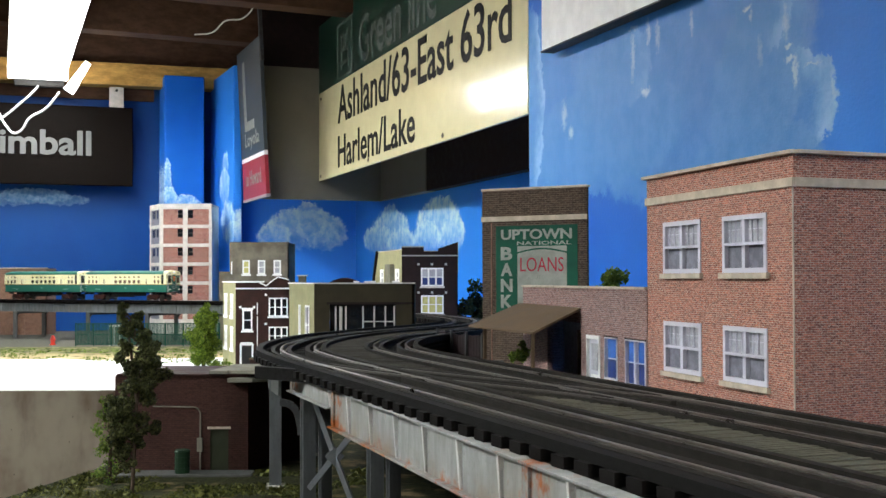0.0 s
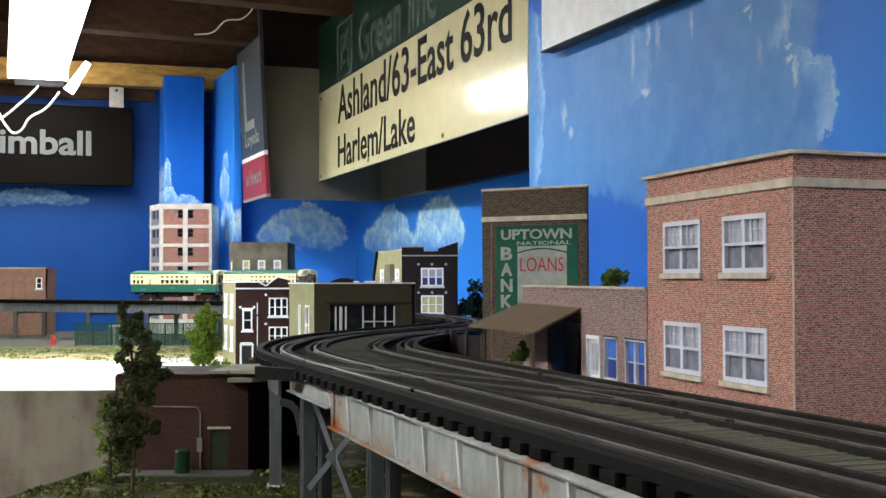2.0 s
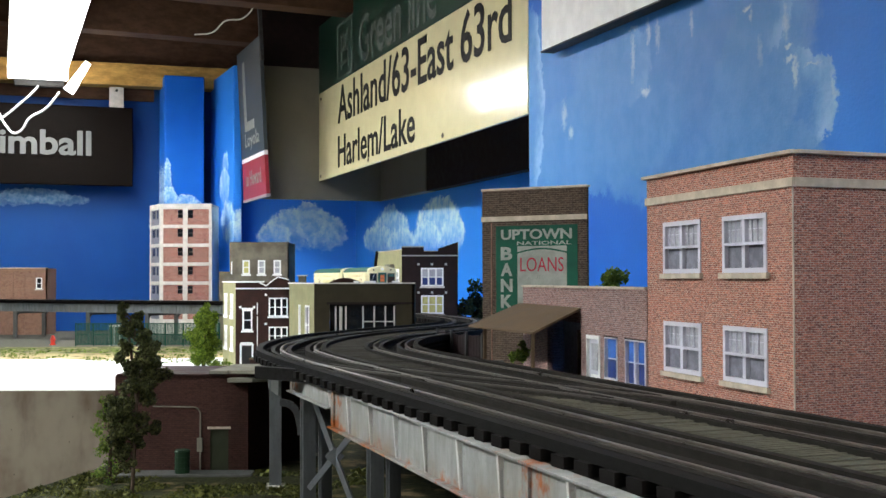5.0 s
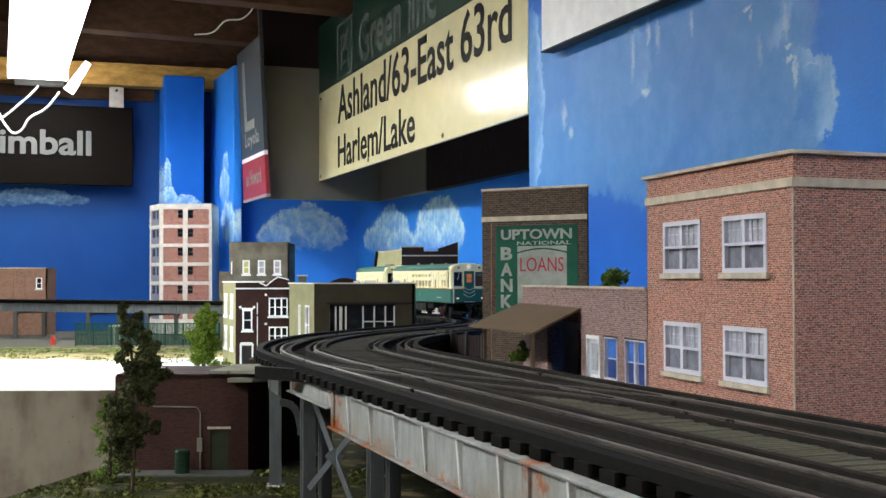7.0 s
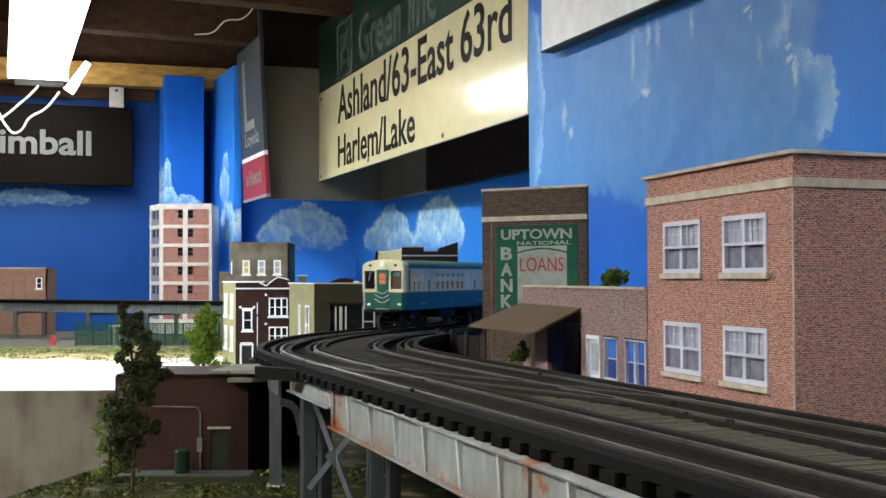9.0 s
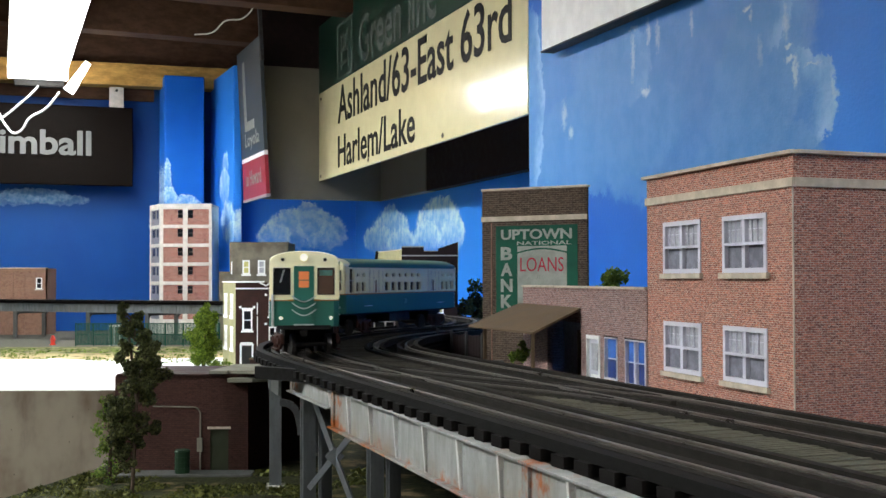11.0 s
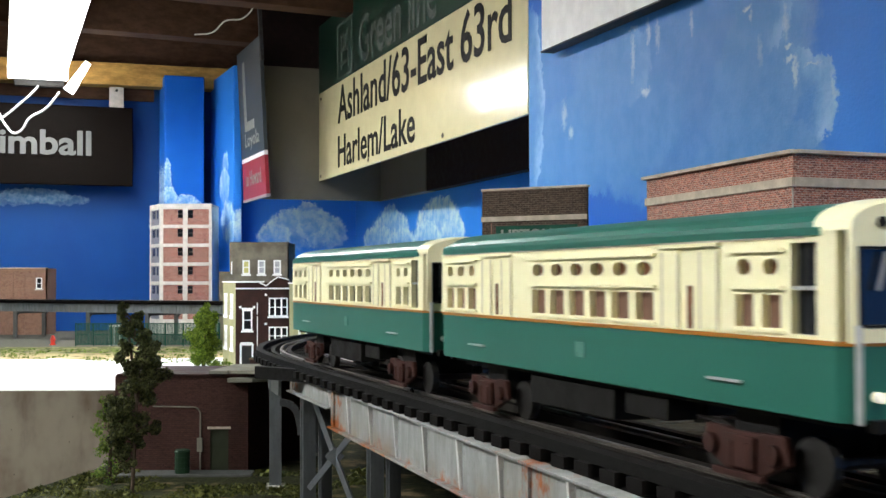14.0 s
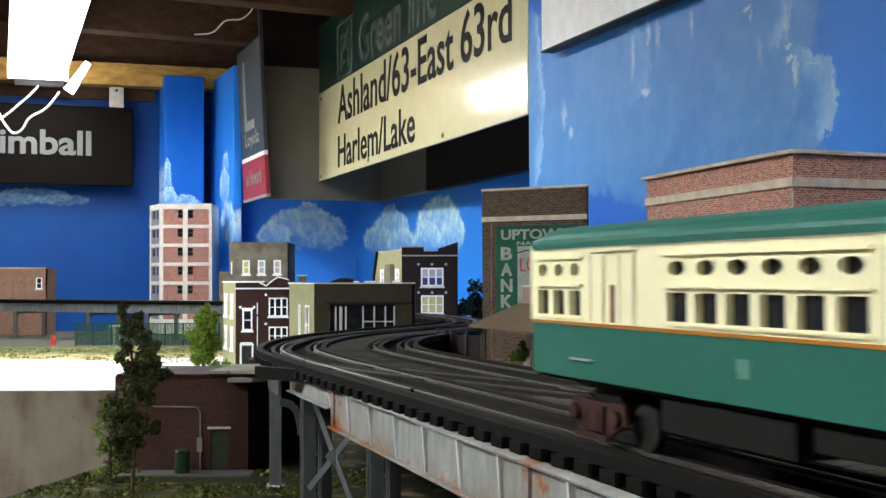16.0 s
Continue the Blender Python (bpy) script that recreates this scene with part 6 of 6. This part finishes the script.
        part("roof_seam", bx(-hl + 0.004, hl - 0.010, -0.0003, 0, ZE - 0.0009, ZE - 0.0005, "stone"), sd)
        for a, b in ((-0.0538, -0.0348), (0.0328, 0.0520)):
            part("door_hood", bx(a, b, -0.0010, 0, ZE - 0.0016, ZE - 0.0010, "car_cream"), sd)
        for a in (-0.062, 0.048):
            part("grab_rail", bx(a, a + 0.010, -0.0007, 0, ZB + 0.0040, ZB + 0.0044, "silver"), sd)
        part("crest", bx(-0.0020, 0.0020, -0.0002, 0, ZB + 0.0046, ZB + 0.0078, "crest"), sd)
    part("floor", Geo().box(-hl + 0.003, hl - 0.003, -HW + 0.001, HW - 0.001, ZL - 0.001, ZL + 0.0006, "car_floor"), c)
    part("seats", Geo().box(-hl + 0.01, hl - 0.016, -HW + 0.0018, -HW + 0.0052, ZL, ZL + 0.0042, "seat").box(-hl + 0.01, hl - 0.016, HW - 0.0052, HW - 0.0018, ZL, ZL + 0.0042, "seat"), c)
    part("partition", Geo().box(hl - 0.014, hl - 0.0135, -HW + 0.001, HW - 0.001, ZL, ZE, "seat"), c)
    # roof with cream end caps
    rings = [roof_ring(-hl + 0.0005, 0.72, 0.97), roof_ring(-hl + 0.006), roof_ring(hl - 0.0075)]
    g = Geo()
    for ra, rb in zip(rings, rings[1:]):
        for i in range(16):
            g.face([ra[i], rb[i], rb[i + 1], ra[i + 1]], "car_green")
    g.face(rings[0], "car_green")
    part("roof", g, c, smooth=True, label="green arched roof")
    part("eave", Geo().box(-hl + 0.003, hl - 0.006, -HW - 0.0004, -HW + 0.001, ZE - 0.0006, ZE + 0.0006, "car_green").box(-hl + 0.003, hl - 0.006, HW - 0.001, HW + 0.0004, ZE - 0.0006, ZE + 0.0006, "car_green"), c)
    rings = [roof_ring(hl - 0.0075, 1.05, 1.015), roof_ring(hl - 0.0015, 1.0, 1.0), roof_ring(hl, 0.93, 0.97)]
    g = Geo()
    for ra, rb in zip(rings, rings[1:]):
        for i in range(16):
            g.face([ra[i], rb[i], rb[i + 1], ra[i + 1]], "car_cream")
    g.face(rings[2], "car_cream")
    hood = part("front_hood", g, c, smooth=False, label="cream arched front hood")
    # front and rear walls: x of the wall runs across the car
    for end, m in ((1, pose(hl, -HW + 0.0004, 0, 0, 0, 90)), (-1, pose(-hl, HW - 0.0004, 0, 0, 0, -90))):
        w = 2 * HW - 0.0008
        hs = [(0.0018, 0.0086, ZL + 0.0030, ZL + 0.0140), (w - 0.0086, w - 0.0018, ZL + 0.0030, ZL + 0.0140)]
        dr = (0.0104, w - 0.0104, ZB + 0.0012, ZL + 0.0152)
        g = facade(Geo(), w, ZL + 0.0004, ZE + 0.0004, hs, "car_cream", 0.0008)
        f = part("front" if end > 0 else "rear", g, c, m)
        for i, h in enumerate(hs):
            part("pane", Geo().box(h[0], h[1], 0.0006, 0.0010, h[2], h[3], "warm_glass" if i and end > 0 else "glass"), f)
            rim = Geo()
            facade(rim, h[1] + 0.0004, h[2] - 0.0004, h[3] + 0.0004, [h], "car_floor", 0.0006, h[0] - 0.0004)
            part("gasket", rim, f, pose(0, -0.0002, 0))
        if end > 0:
            part("route_sign", Geo().box(hs[1][0] + 0.0006, hs[1][1] - 0.0006, 0.0003, 0.0006, hs[1][3] - 0.0030, hs[1][3] - 0.0006, "crest"), f)
        d = part("door", Geo().box(dr[0], dr[1], -0.0006, -0.0001, dr[2], dr[3], "car_green"), f, label="green end door", bevel=0.0001)
        if end > 0:
            part("pane", Geo().box(dr[0] + 0.0022, dr[1] - 0.0022, -0.0008, -0.0006, ZL + 0.0058, ZL + 0.0128, "cab_glow" if lit else "glass"), d)
            part("sash", Geo().box(dr[0] + 0.0022, dr[1] - 0.0022, -0.0009, -0.0008, ZL + 0.0088, ZL + 0.0092, "car_green"), d)
        else:
            part("pane", Geo().box(dr[0] + 0.0022, dr[1] - 0.0022, -0.0008, -0.0006, ZL + 0.0058, ZL + 0.0128, "glass"), d)
        part("corner_post", Geo().rod((0.0012, -0.0002, ZB), (0.0012, -0.0002, ZL + 0.003), 0.0006, "silver", 6), f)
        part("bumper", Geo().box(0.003, w - 0.003, -0.0016, 0.0004, ZB - 0.0012, ZB + 0.0006, "car_floor"), f)
        part("sill_plate", Geo().box(dr[0], dr[1], -0.0020, 0.0, ZB + 0.0006, ZB + 0.0011, "silver"), f)
        part("coupler", Geo().box(w / 2 - 0.0014, w / 2 + 0.0014, -0.0034, 0.004, ZB - 0.0040, ZB - 0.0016, "car_floor"), f)
        if end > 0:
            part("headlight", Geo().rod((w / 2, -0.0016, ZE + 0.0022), (w / 2, 0.001, ZE + 0.0022), 0.0016, "headlight" if lit else "silver", 14), f)
            for x in (0.0056, w - 0.0056):
                part("marker_lamp", Geo().rod((x, -0.0006, ZE + 0.0012), (x, 0.001, ZE + 0.0012), 0.0008, "car_floor", 10), f)
            for x in (0.0048, w - 0.0030):
                part("tail_lamp", Geo().rod((x, -0.0010, ZB + 0.0038), (x, 0.001, ZB + 0.0038), 0.0008, "headlight" if lit else "silver", 10), f)
            for k in range(3):
                g = Geo()
                z = ZL + 0.0022 - k * 0.0030
                pts = [(dr[0] - 0.0008 + (dr[1] - dr[0] + 0.0016) * i / 8, -0.0014, z - 0.0026 * math.sin(math.pi * i / 8)) for i in range(9)]
                for p, q in zip(pts, pts[1:]):
                    g.bar(p, q, 0.0005, 0.0005, "silver")
                part("safety_chain", g, f)
            part("wiper", Geo().bar((0.0062, -0.0004, ZL + 0.0136), (0.0046, -0.0004, ZL + 0.0080), 0.0004, 0.0006, "grey_ink"), f)
    # underframe boxes and trucks
    part("underframe", Geo().box(-hl + 0.004, hl - 0.004, -0.012, 0.012, ZB - 0.0012, ZB + 0.0002, "car_floor"), c)
    for x0, x1, y0, y1, z0 in ((-0.030, 0.010, -0.0128, -0.004, 0.0014), (-0.012, 0.018, 0.004, 0.0125, 0.0025), (0.014, 0.030, -0.0125, -0.006, 0.0035)):
        part("equipment_box", Geo().box(x0, x1, y0, y1, z0, ZB - 0.0012, "car_floor"), c, bevel=0.0003)
    trucks = []
    for x in (-0.055, 0.055):
        t = part("truck", Geo().box(-0.006, 0.006, -0.0105, 0.0105, RZ + 0.0050, ZB - 0.0015, "car_floor"), c, pose(x, 0, 0))
        for y in (-1, 1):
            fr = Geo()
            ring = [(-0.0122, 0.0050), (-0.0110, 0.0094), (-0.0050, 0.0094), (-0.0040, 0.0090), (0.0040, 0.0090), (0.0050, 0.0094), (0.0110, 0.0094), (0.0122, 0.0050), (0.0095, 0.0040), (0.005, 0.0022), (-0.005, 0.0022), (-0.0095, 0.0040)]
            fr.hexa([(a, y * 0.0118, RZ + z) for a, z in ring], [(a, y * 0.0132, RZ + z) for a, z in ring], "truck")
            for a in (-0.0088, 0.0088):
                fr.rod((a, y * 0.0130, RZ + 0.0062), (a, y * 0.0144, RZ + 0.0062), 0.0018, "truck", 10)
            for a in (-0.0022, 0.0022):
                fr.rod((a, y * 0.0137, RZ + 0.0030), (a, y * 0.0137, RZ + 0.0075), 0.0010, "truck", 8)
            fr.box(-0.004, 0.004, min(y * 0.0132, y * 0.0142), max(y * 0.0132, y * 0.0142), RZ + 0.0030, RZ + 0.0085, "truck")
            part("side_frame", fr, t, bevel=0.0003)
            part("collector_beam", Geo().box(-0.007, 0.007, min(y * 0.0136, y * 0.0148), max(y * 0.0136, y * 0.0148), RZ + 0.0016, RZ + 0.0026, "truck"), t)
        for a in (-0.0128, 0.0128):
            part("wheel", Geo().rod((a, -0.0090, RZ + 0.0048), (a, -0.0070, RZ + 0.0048), 0.0048, "wheel", 18).rod((a, 0.0070, RZ + 0.0048), (a, 0.0090, RZ + 0.0048), 0.0048, "wheel", 18).rod((a, -0.0070, RZ + 0.0048), (a, 0.0070, RZ + 0.0048), 0.0010, "wheel", 8), t)
        trucks.append((t, x))
    return c, trucks


TRAIN = [rail_car("green and cream model rail car, leading, headlamps lit", True), rail_car("green and cream model rail car coupled behind the leading one", False)]

# the nose's way along the line, by time
NOSE = [(0.0, -0.413, 1.818), (1.0, -0.291, 1.753), (2.0, -0.190, 1.662), (3.0, -0.139, 1.525), (4.0, -0.0975, 1.39), (6.5, 0.006, 1.050), (7.0, 0.0175, 0.992), (8.0, 0.0095, 0.86), (9.0, -0.041, 0.785), (11.5, -0.037, 0.465), (12.5, 0.0112, 0.34), (13.3, 0.0444, 0.25)]
LEAD = (0.0, 0.0, 0.0, 0.0, 0.0, 0.0, 0.0, 0.008, 0.006, 0.007, 0.0055, 0.0078)
NOSE_S = [(t, near_dist(x, y) + d) for (t, x, y), d in zip(NOSE, LEAD)]
S_LAST = NOSE_S[-1][1]
NOSE_S += [(13.5, S_LAST + 0.0232), (14.0, S_LAST + 0.0716), (14.5, S_LAST + 0.1293), (15.0, S_LAST + 0.1855), (15.5, S_LAST + 0.2483), (16.0, S_LAST + 0.3100)]


def nose(t):
    return float(np.interp(t, [a for a, b in NOSE_S], [b for a, b in NOSE_S]))


def heading(s):
    x, y, z, nx, ny = at(s)
    return math.degrees(math.atan2(-nx, ny))


def motions():
    for i, (c, trucks) in enumerate(TRAIN):
        rows, tr = [], {t: [] for t, x in trucks}
        for k in range(65):
            tm = k * 0.25
            mid = nose(tm) - i * (CAR + GAP) - CAR / 2
            a, b = at(mid - 0.055), at(mid + 0.055)
            yaw = math.degrees(math.atan2(b[1] - a[1], b[0] - a[0]))
            rows.append((tm, pose((a[0] + b[0]) / 2, (a[1] + b[1]) / 2, 0, 0, 0, yaw)))
            for t, x in trucks:
                d = (heading(mid + x) - yaw + 180) % 360 - 180
                tr[t].append((tm, pose(x, 0, 0, 0, 0, d)))
        walk(c, rows)
        for t, x in trucks:
            walk(t, tr[t])


motions()
